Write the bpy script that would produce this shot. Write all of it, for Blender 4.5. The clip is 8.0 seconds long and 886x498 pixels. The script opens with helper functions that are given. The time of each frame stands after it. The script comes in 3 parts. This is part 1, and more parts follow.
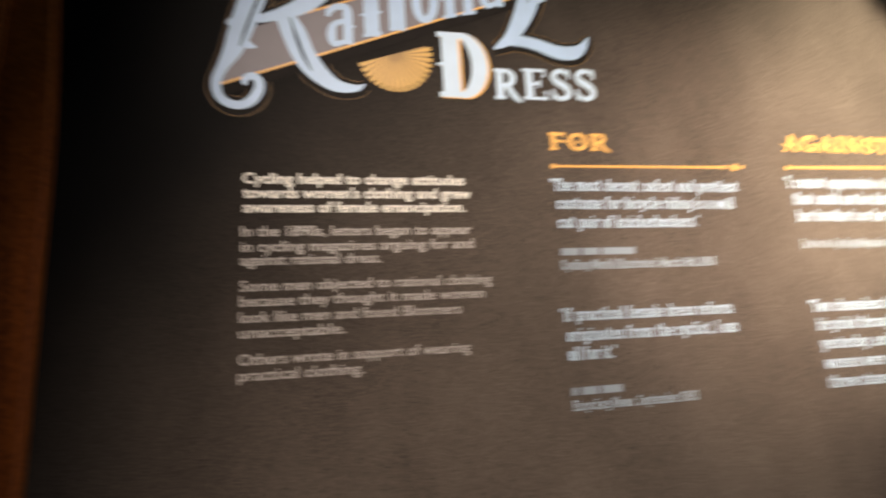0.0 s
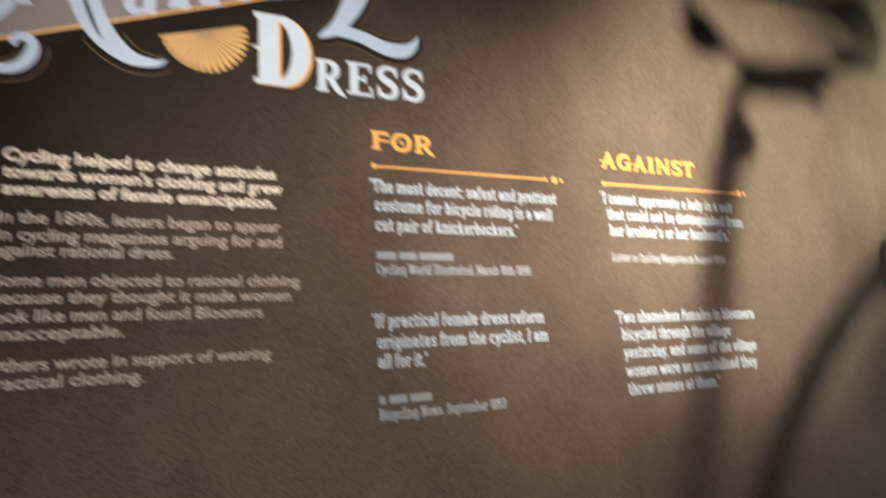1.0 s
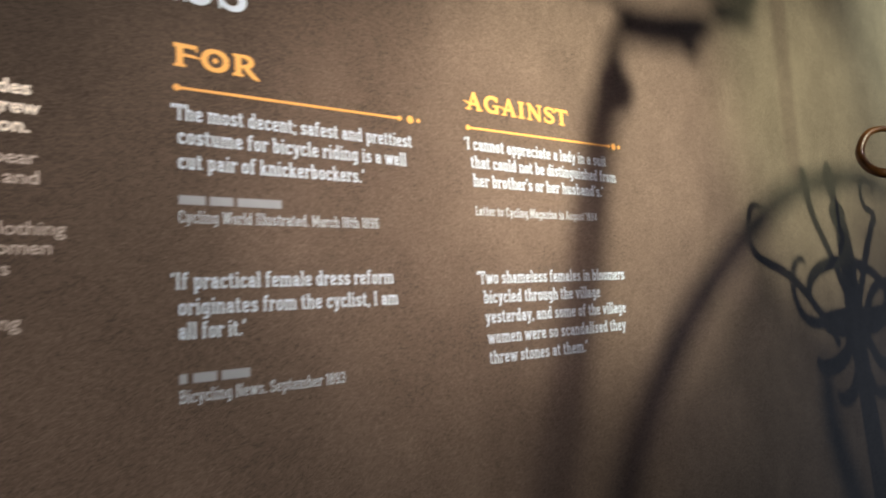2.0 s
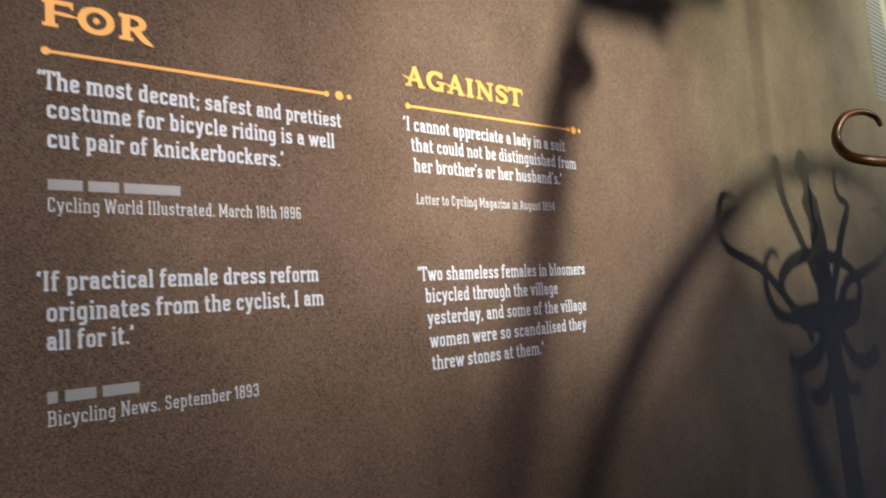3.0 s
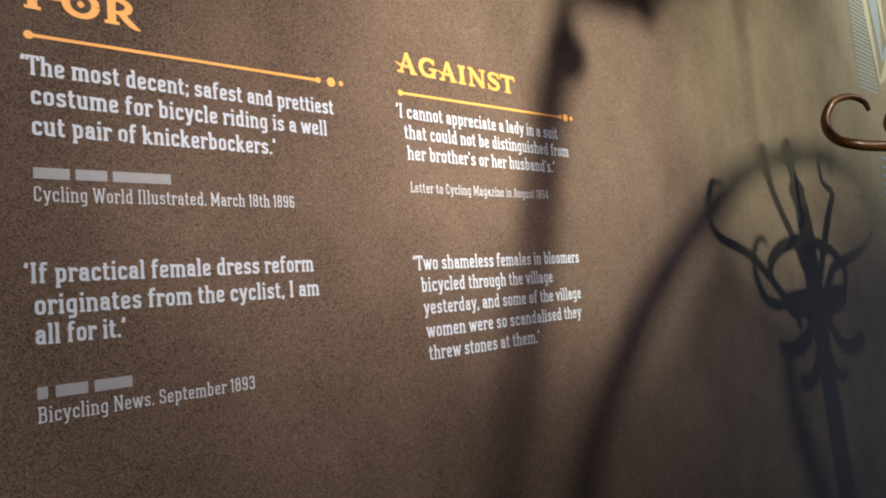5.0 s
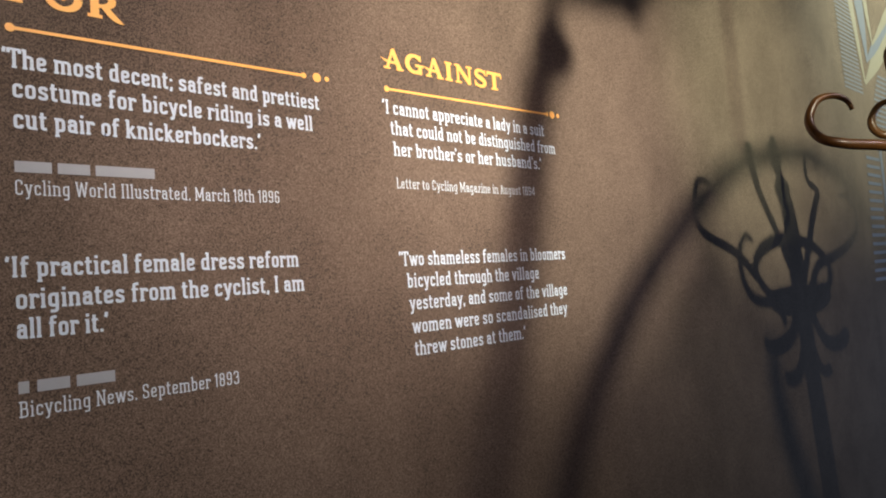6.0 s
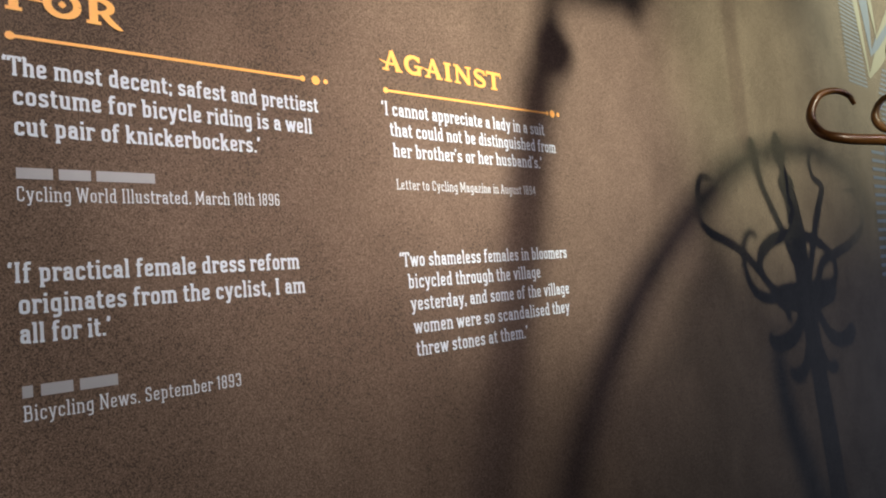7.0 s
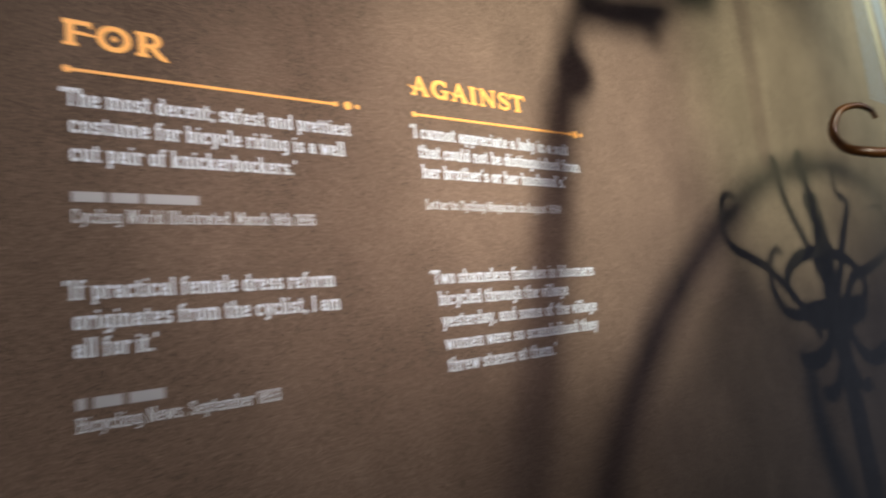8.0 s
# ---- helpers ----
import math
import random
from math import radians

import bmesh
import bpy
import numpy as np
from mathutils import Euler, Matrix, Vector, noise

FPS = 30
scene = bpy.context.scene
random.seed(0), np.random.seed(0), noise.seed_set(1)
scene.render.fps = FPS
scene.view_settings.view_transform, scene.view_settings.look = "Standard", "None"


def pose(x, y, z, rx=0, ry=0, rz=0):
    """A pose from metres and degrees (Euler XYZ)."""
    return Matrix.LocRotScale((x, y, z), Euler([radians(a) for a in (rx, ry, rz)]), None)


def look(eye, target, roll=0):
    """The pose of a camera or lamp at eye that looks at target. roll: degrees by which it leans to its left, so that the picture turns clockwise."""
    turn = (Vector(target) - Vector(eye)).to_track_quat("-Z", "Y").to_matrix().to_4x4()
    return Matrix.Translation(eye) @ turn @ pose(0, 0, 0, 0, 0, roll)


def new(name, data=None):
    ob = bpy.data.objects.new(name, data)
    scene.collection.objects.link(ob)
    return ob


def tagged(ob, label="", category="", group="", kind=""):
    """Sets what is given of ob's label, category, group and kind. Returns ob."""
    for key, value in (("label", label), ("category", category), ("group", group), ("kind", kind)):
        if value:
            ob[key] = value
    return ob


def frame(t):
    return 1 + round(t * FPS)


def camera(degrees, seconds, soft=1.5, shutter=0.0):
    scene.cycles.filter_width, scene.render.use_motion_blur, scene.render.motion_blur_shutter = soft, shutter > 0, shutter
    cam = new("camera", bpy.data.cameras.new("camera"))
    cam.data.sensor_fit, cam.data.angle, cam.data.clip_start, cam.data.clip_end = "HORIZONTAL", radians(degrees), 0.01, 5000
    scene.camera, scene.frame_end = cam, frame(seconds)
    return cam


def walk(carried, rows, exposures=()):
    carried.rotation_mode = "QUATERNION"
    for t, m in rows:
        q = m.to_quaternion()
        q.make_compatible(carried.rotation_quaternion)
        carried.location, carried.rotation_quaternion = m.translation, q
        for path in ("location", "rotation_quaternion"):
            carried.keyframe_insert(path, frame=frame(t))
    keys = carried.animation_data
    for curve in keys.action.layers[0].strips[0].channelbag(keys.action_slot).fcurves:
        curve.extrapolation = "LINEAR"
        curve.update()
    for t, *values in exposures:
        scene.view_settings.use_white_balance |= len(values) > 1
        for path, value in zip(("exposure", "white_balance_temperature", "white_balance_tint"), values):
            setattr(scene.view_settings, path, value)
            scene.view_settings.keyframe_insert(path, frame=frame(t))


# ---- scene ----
cam = camera(69.1, 8.0, soft=2.0, shutter=0.85)
PATH = [
    (0, (-0.172, -0.051, 1.51), (0.351, 1.851, 1.837), -3.6),
    (0.2, (-0.175, -0.057, 1.511), (0.471, 1.807, 1.840), -2.6),
    (0.4, (-0.161, -0.065, 1.515), (0.499, 1.786, 1.881), -2.6),
    (0.5, (-0.158, -0.063, 1.513), (0.535, 1.767, 1.929), -3.1),
    (0.9, (-0.124, -0.041, 1.521), (0.772, 1.720, 1.839), -2.5),
    (1, (-0.111, -0.044, 1.518), (0.796, 1.715, 1.81), -2.7),
    (1.5, (-0.054, -0.001, 1.508), (1.047, 1.661, 1.663), -1.4),
    (2, (-0.009, 0.022, 1.514), (1.175, 1.625, 1.685), -3.1),
    (2.2, (0.016, 0.026, 1.526), (1.189, 1.638, 1.689), -3.9),
    (3.3, (0.071, 0.066, 1.513), (1.328, 1.615, 1.65), -3.5),
    (3.5, (0.068, 0.069, 1.51), (1.318, 1.625, 1.646), -4.2),
    (4, (0.062, 0.075, 1.511), (1.3, 1.641, 1.642), -4.5),
    (4.5, (0.063, 0.073, 1.513), (1.319, 1.624, 1.645), -4.5),
    (6, (0.067, 0.067, 1.509), (1.364, 1.584, 1.632), -4.3),
    (6.5, (0.069, 0.063, 1.509), (1.363, 1.584, 1.628), -4.8),
    (7, (0.07, 0.062, 1.51), (1.353, 1.592, 1.631), -4.9),
    (7.5, (0.066, 0.06, 1.511), (1.343, 1.588, 1.693), -4.8),
    (7.9, (0.060, 0.061, 1.503), (1.322, 1.597, 1.713), -5.5),
    (8, (0.053, 0.058, 1.498), (1.289, 1.615, 1.716), -5.8),
]
walk(cam, [(t, look(eye, target, roll)) for t, eye, target, roll in PATH], [(0, 0.10, 6500, 10), (0.5, 0.02, 6500, 10), (1.0, -0.08, 6500, 10), (1.5, -0.28, 6500, 12), (2.0, -0.28, 6500, 13), (3.3, -0.49, 6500, 18), (8.0, -0.49, 6500, 18)])

WY = 0.57  # face of the printed wall

# ---- light ----
world = bpy.data.worlds.new("gallery_air")
scene.world = world
world.use_nodes = True
world.node_tree.nodes["Background"].inputs[0].default_value = (0.5, 0.6, 0.8, 1)
world.node_tree.nodes["Background"].inputs[1].default_value = 0.02

LAMP = Vector((0.62, -0.725, 2.06))
AIM = Vector((0.70, WY, 1.755))


def spot_lamp(name, eye, target, watts, colour, size, blend, radius):
    data = bpy.data.lights.new(name, "SPOT")
    data.energy, data.color = watts, colour
    data.spot_size, data.spot_blend, data.shadow_soft_size = radians(size), blend, radius
    ob = new(name, data)
    ob.matrix_world = look(eye, target)
    return ob


# one spotlight with a hot core and a wide spill throws the shadows
spot_lamp("gallery_spot_core", LAMP, AIM, 190, (1.0, 0.89, 0.70), 34, 1.0, 0.012)
spot_lamp("gallery_spot_side", LAMP, (1.27, WY, 1.80), 170, (0.94, 0.95, 0.67), 30, 1.0, 0.012)
spot_lamp("gallery_spot_spill", LAMP, (0.95, WY, 1.96), 44, (1.0, 0.90, 0.70), 90, 1.0, 0.012)
# unseen fill lamps, added to brighten the texts, the title and the wall
spot_lamp("text_fill", (-0.1, -1.3, 2.2), (0.40, WY, 1.66), 205, (1.0, 0.82, 0.71), 17, 1.0, 0.05)
spot_lamp("intro_fill", (-0.2, -1.3, 2.6), (0.105, WY, 1.50), 158, (1.0, 0.86, 0.77), 28.4, 1.0, 0.04)
spot_lamp("title_fill", (-0.1, -1.3, 2.2), (-0.02, WY, 1.85), 80, (1.0, 0.87, 0.76), 18, 1.0, 0.04)
spot_lamp("wall_fill", (1.6, -1.5, 2.85), (0.74, WY, 1.66), 165, (1.0, 0.80, 0.82), 16, 1.0, 0.2)
# unseen greenish lamps for the upper wall and the next panel
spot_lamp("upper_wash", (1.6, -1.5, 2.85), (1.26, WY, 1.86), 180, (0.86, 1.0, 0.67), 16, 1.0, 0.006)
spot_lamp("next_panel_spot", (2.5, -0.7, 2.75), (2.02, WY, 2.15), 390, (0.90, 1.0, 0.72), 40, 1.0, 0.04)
# unseen cool area lamp, added to tint and lift the lower right
fill = bpy.data.lights.new("side_fill", "AREA")
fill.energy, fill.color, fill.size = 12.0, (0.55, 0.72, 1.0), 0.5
new("side_fill", fill).matrix_world = look((2.9, -0.6, 1.2), (1.6, WY, 1.1))


# ---- materials ----
def material(name, colour, rough=0.6, metal=0.0, vary=0.0, scale=(40, 40, 40), detail=4.0, bump=0.0, bump_scale=900.0, second=None, coat=0.0, grain=0.8, shine=0.5, cloud=1.0, half=0.4):
    """A principled surface whose colour wanders at two scales, with a fine relief."""
    m = bpy.data.materials.new(name)
    m.use_nodes = True
    nt = m.node_tree
    n, l = nt.nodes, nt.links
    b = n["Principled BSDF"]
    b.inputs["Roughness"].default_value, b.inputs["Metallic"].default_value = rough, metal
    b.inputs["Base Color"].default_value = (*colour, 1)
    b.inputs["Coat Weight"].default_value, b.inputs["Specular IOR Level"].default_value = coat, shine
    if vary or second or bump:
        tc, mp = n.new("ShaderNodeTexCoord"), n.new("ShaderNodeMapping")
        mp.inputs["Scale"].default_value = scale
        l.new(tc.outputs["Object"], mp.inputs["Vector"])
        big, small = n.new("ShaderNodeTexNoise"), n.new("ShaderNodeTexNoise")
        big.inputs["Scale"].default_value, big.inputs["Detail"].default_value = 1.0, detail
        small.inputs["Scale"].default_value, small.inputs["Detail"].default_value = bump_scale, 2.0
        l.new(mp.outputs[0], big.inputs["Vector"])
        l.new(tc.outputs["Object"], small.inputs["Vector"])
        mean = n.new("ShaderNodeMath")
        mean.operation = "MULTIPLY_ADD"
        soft = n.new("ShaderNodeMath")
        soft.operation = "MULTIPLY"
        soft.inputs[1].default_value = cloud
        l.new(big.outputs[0], soft.inputs[0])
        l.new(small.outputs[0], mean.inputs[0])
        mean.inputs[1].default_value = grain
        l.new(soft.outputs[0], mean.inputs[2])
        ramp = n.new("ShaderNodeMapRange")
        ramp.inputs[1].default_value, ramp.inputs[2].default_value = 0.5 * (cloud + grain) - half, 0.5 * (cloud + grain) + half
        l.new(mean.outputs[0], ramp.inputs[0])
        mix = n.new("ShaderNodeMix")
        mix.data_type = "RGBA"
        other = second or tuple(c * (1 + vary) for c in colour)
        first = colour if second else tuple(c * (1 - vary) for c in colour)
        mix.inputs[6].default_value, mix.inputs[7].default_value = (*first, 1), (*other, 1)
        l.new(ramp.outputs[0], mix.inputs[0])
        l.new(mix.outputs[2], b.inputs["Base Color"])
        if bump:
            bp = n.new("ShaderNodeBump")
            bp.inputs["Strength"].default_value, bp.inputs["Distance"].default_value = bump, 0.0006
            l.new(small.outputs[0], bp.inputs["Height"])
            l.new(bp.outputs[0], b.inputs["Normal"])
    return m


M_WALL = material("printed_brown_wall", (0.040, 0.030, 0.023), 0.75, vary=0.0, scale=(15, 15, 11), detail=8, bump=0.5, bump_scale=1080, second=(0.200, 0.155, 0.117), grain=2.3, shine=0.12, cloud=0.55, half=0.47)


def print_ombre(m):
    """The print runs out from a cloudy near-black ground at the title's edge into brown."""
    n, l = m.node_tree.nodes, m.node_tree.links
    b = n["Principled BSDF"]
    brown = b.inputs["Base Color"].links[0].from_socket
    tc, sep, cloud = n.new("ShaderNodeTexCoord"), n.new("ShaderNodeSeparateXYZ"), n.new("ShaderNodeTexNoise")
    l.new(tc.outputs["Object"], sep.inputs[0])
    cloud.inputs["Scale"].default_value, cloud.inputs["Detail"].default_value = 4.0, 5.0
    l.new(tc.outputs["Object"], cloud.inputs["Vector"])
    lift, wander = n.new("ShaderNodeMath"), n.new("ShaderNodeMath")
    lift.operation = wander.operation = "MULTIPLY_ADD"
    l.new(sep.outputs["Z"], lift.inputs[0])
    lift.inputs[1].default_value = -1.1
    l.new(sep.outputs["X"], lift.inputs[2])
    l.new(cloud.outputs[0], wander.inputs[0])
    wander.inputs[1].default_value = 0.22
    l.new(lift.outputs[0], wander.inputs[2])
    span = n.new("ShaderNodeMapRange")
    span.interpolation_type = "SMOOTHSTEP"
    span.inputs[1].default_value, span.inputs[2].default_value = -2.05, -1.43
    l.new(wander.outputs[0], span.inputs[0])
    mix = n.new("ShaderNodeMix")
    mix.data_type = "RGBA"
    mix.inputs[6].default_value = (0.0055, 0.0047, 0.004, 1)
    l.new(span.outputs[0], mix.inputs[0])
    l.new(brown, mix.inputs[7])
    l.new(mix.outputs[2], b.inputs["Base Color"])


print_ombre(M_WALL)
M_PLAIN = material("dark_gallery_paint", (0.05, 0.045, 0.04), 0.8, vary=0.2, scale=(3, 3, 3))
M_FLOOR = material("dark_floor", (0.06, 0.045, 0.035), 0.5, vary=0.3, scale=(6, 6, 6))
M_WHITE = material("cool_white_print", (0.53, 0.65, 0.75), 0.55, vary=0.06, scale=(60, 60, 60))
M_CREAM = material("cream_print", (0.84, 0.78, 0.66), 0.55, vary=0.06, scale=(60, 60, 60))
M_GREY = material("grey_cream_print", (0.52, 0.46, 0.40), 0.55, vary=0.06, scale=(60, 60, 60))
M_PALE = material("pale_grey_print", (0.53, 0.64, 0.72), 0.55, vary=0.06, scale=(60, 60, 60))
M_GOLD = material("golden_yellow_print", (0.84, 0.43, 0.095), 0.5, vary=0.08, scale=(60, 60, 60))
M_NAME = material("thin_grey_print", (0.30, 0.34, 0.37), 0.55, vary=0.06, scale=(60, 60, 60))
M_OCHRE = material("ochre_print", (0.33, 0.18, 0.04), 0.5, vary=0.1, scale=(60, 60, 60))
M_FAN = material("dull_gold_print", (0.60, 0.34, 0.065), 0.5, vary=0.12, scale=(60, 60, 60))
M_ICE = material("ice_blue_print", (0.40, 0.53, 0.69), 0.5, vary=0.1, scale=(40, 40, 40))
M_BAND = material("mauve_grey_print", (0.165, 0.145, 0.15), 0.55, vary=0.08, scale=(60, 60, 60))
M_BLACK = material("black_print", (0.012, 0.011, 0.010), 0.7, vary=0.15, scale=(60, 60, 60), shine=0.1)
M_SHADE = material("dark_brown_print", (0.014, 0.011, 0.009), 0.7, vary=0.25, scale=(60, 60, 60), shine=0.1)
M_BLUE = material("slate_blue_print", (0.095, 0.110, 0.140), 0.55, vary=0.1, scale=(60, 60, 60))
M_STRAW = material("straw_print", (0.175, 0.160, 0.118), 0.55, vary=0.1, scale=(60, 60, 60))
M_BENT = material("varnished_bentwood", (0.040, 0.016, 0.005), 0.34, vary=0.0, scale=(30, 30, 30), detail=3, bump=0.06, bump_scale=300, second=(0.135, 0.056, 0.013), coat=0.1)
M_POST = material("red_brown_wood", (0.12, 0.026, 0.005), 0.6, vary=0.0, scale=(60, 60, 3), detail=5, bump=0.2, bump_scale=250, second=(0.55, 0.14, 0.018), shine=0.15)
M_IRON = material("black_iron", (0.02, 0.02, 0.02), 0.5, metal=0.6, vary=0.2)


# ---- mesh helpers ----
def thing(name, label, category, place=(0, 0, 0), group="", kind=""):
    ob = new(name)
    ob.location = place
    return tagged(ob, label, category, group, kind)


def mesh_object(name, bm, mat, smooth=False):
    me = bpy.data.meshes.new(name)
    bmesh.ops.recalc_face_normals(bm, faces=bm.faces[:])
    bm.to_mesh(me)
    bm.free()
    me.materials.append(mat)
    if smooth:
        for p in me.polygons:
            p.use_smooth = True
    return new(name, me)


def part(name, bm, mat, parent, label="", smooth=False):
    """One mesh under a thing; the bmesh is given in world places."""
    ob = mesh_object(name, bm, mat, smooth)
    ob.parent = parent
    up = parent
    shift = Vector((0, 0, 0))
    while up is not None:
        shift += up.location
        up = up.parent
    ob.location = -shift
    return tagged(ob, label) if label else ob


def box(bm, x0, x1, y0, y1, z0, z1, bevel=0.0):
    made = bmesh.ops.create_cube(bm, size=1.0)["verts"]
    bmesh.ops.scale(bm, vec=(x1 - x0, y1 - y0, z1 - z0), verts=made)
    bmesh.ops.translate(bm, vec=((x0 + x1) / 2, (y0 + y1) / 2, (z0 + z1) / 2), verts=made)
    if bevel:
        edges = list({e for v in made for e in v.link_edges})
        bmesh.ops.bevel(bm, geom=edges, offset=bevel, segments=2, affect="EDGES")
    return bm


def smooth_path(points, steps=6):
    """A Catmull-Rom line through the points, all their numbers carried along."""
    pts = [np.array(p, float) for p in points]
    pts = [2 * pts[0] - pts[1], *pts, 2 * pts[-1] - pts[-2]]
    out = []
    for i in range(1, len(pts) - 2):
        a, b, c, d = pts[i - 1:i + 3]
        for k in range(steps):
            u = k / steps
            out.append(0.5 * (2 * b + (c - a) * u + (2 * a - 5 * b + 4 * c - d) * u * u + (3 * b - a - 3 * c + d) * u ** 3))
    return out + [pts[-2]]


def ribbon(bm, points, layer=0, wider=0.0, steps=6, shift=(0, 0)):
    """A flat print stroke on the wall through (x, z, width); layer lifts it off the wall in tenths of a millimetre."""
    path = smooth_path(points, steps) if steps else [np.array(p, float) for p in points]
    y = WY - 0.0006 - 0.00012 * layer
    last = None
    for i, p in enumerate(path):
        a, b = path[max(i - 1, 0)], path[min(i + 1, len(path) - 1)]
        d = np.array((b[0] - a[0], b[1] - a[1]))
        d = d / (np.hypot(*d) + 1e-9)
        w = (max(p[2], 0.0004) + wider) / 2
        c = (p[0] + shift[0], p[1] + shift[1])
        pair = (bm.verts.new((c[0] - d[1] * w, y, c[1] + d[0] * w)), bm.verts.new((c[0] + d[1] * w, y, c[1] - d[0] * w)))
        if last:
            bm.faces.new((last[0], last[1], pair[1], pair[0]))
        last = pair
    return bm


def patch(bm, corners, layer=0):
    y = WY - 0.0006 - 0.00012 * layer
    bm.faces.new([bm.verts.new((x, y, z)) for x, z in corners])
    return bm


def disc(bm, x, z, r, layer=0, n=20):
    return patch(bm, [(x + r * math.cos(2 * math.pi * i / n), z + r * math.sin(2 * math.pi * i / n)) for i in range(n)], layer)


def tube(bm, points, n=10, steps=6, flat=1.0):
    """A round bar through (x, y, z, radius), its ends closed."""
    path = smooth_path(points, steps) if steps else [np.array(p, float) for p in points]
    rings, side = [], None
    for i, p in enumerate(path):
        a, b = path[max(i - 1, 0)], path[min(i + 1, len(path) - 1)]
        d = Vector((float(b[0] - a[0]), float(b[1] - a[1]), float(b[2] - a[2]))).normalized()
        if side is None:
            side = d.cross(Vector((0.31, 0.22, 0.92))).normalized()
        side = (side - d * side.dot(d)).normalized()
        other = d.cross(side)
        r = max(p[3], 0.0005)
        rings.append([bm.verts.new(Vector((float(p[0]), float(p[1]), float(p[2]))) + float(r) * (math.cos(2 * math.pi * k / n) * side + flat * math.sin(2 * math.pi * k / n) * other)) for k in range(n)])
    for u, v in zip(rings, rings[1:]):
        for k in range(n):
            bm.faces.new((u[k], u[(k + 1) % n], v[(k + 1) % n], v[k]))
    bm.faces.new(rings[0][::-1])
    bm.faces.new(rings[-1])
    return bm


# ---- the room ----
def slab(name, x0, x1, y0, y1, z0, z1, mat, label):
    return tagged(mesh_object(name, box(bmesh.new(), x0, x1, y0, y1, z0, z1), mat), label, "wall" if "wall" in name else name, kind="structure")


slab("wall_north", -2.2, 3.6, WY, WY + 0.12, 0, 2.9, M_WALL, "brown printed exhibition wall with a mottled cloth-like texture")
slab("wall_south", -2.2, 3.6, -3.0, -2.88, 0, 2.9, M_PLAIN, "plain dark gallery wall")
slab("wall_west", -2.32, -2.2, -3.0, WY + 0.12, 0, 2.9, M_PLAIN, "plain dark gallery wall")
slab("wall_east", 3.6, 3.72, -3.0, WY + 0.12, 0, 2.9, M_PLAIN, "plain dark gallery wall")
slab("floor", -2.32, 3.72, -3.0, WY + 0.12, -0.1, 0, M_FLOOR, "dark wooden gallery floor")
slab("ceiling", -2.32, 3.72, -3.0, WY + 0.12, 2.9, 3.0, M_PLAIN, "dark gallery ceiling")

# ---- wooden upright beside the panel ----
post = thing("wooden_post", "red-brown varnished wooden upright against the printed wall", "post", (-0.43, WY - 0.03, 0))


def bowed_board(edge, x0, y0, y1, bevel):
    """A board from x0 to a bowed edge through (x, z), between the depths y0 and y1."""
    bm = bmesh.new()
    line = [(x0, 0.0), *smooth_path(edge, 4), (x0, 2.9)]
    front = bm.faces.new([bm.verts.new((float(x), y0, float(z))) for x, z in line])
    made = bmesh.ops.extrude_face_region(bm, geom=[front])["geom"]
    bmesh.ops.translate(bm, vec=(0, y1 - y0, 0), verts=[g for g in made if isinstance(g, bmesh.types.BMVert)])
    rim = [e for e in bm.edges if all(abs(v.co.y - y0) < 1e-6 for v in e.verts)]
    bmesh.ops.bevel(bm, geom=rim, offset=bevel, segments=3, affect="EDGES")
    return bm


bm = bowed_board([(-0.415, 0.0), (-0.398, 0.8), (-0.380, 1.2), (-0.367, 1.43), (-0.359, 1.60), (-0.3535, 1.72), (-0.354, 1.85), (-0.362, 2.2), (-0.385, 2.9)], -0.56, WY - 0.016, WY - 0.001, 0.005)
part("upright", bm, M_POST, post)
bm = bowed_board([(-0.450, 0.0), (-0.438, 0.8), (-0.425, 1.2), (-0.414, 1.5), (-0.402, 1.72), (-0.390, 1.85), (-0.380, 2.2), (-0.400, 2.9)], -0.56, WY - 0.026, WY - 0.017, 0.004)
part("moulding", bm, M_POST, post)


# ---- lettering in the built-in font ----
CAPS = {}


def font_mesh(text, bold, gap=1.0):
    cu = bpy.data.curves.new("text", "FONT")
    cu.body, cu.offset, cu.resolution_u, cu.space_character = text, bold, 3, gap
    ob = bpy.data.objects.new("text", cu)
    scene.collection.objects.link(ob)
    bpy.context.view_layer.update()
    me = bpy.data.meshes.new_from_object(ob.evaluated_get(bpy.context.evaluated_depsgraph_get()))
    bpy.data.objects.remove(ob)
    bpy.data.curves.remove(cu)
    return me


def text_line(parent, text, x0, x1, base, cap, mat, bold=0.0, gap=1.0, name="text_line"):
    """One line of print from x0 to x1, on its base line, with capitals of that height."""
    if bold not in CAPS:
        h = font_mesh("H", bold)
        CAPS[bold] = max(v.co.y for v in h.vertices)
    me = font_mesh(text, bold, gap)
    xs = [v.co.x for v in me.vertices]
    lo, sx, sz = min(xs), (x1 - x0) / (max(xs) - min(xs)), cap / CAPS[bold]
    for v in me.vertices:
        v.co = (x0 + (v.co.x - lo) * sx, WY - 0.0008, base + v.co.y * sz)
    me.materials.clear()
    me.materials.append(mat)
    me.name = name
    ob = new(name, me)
    ob.parent, ob.location = parent, -parent.location
    return ob


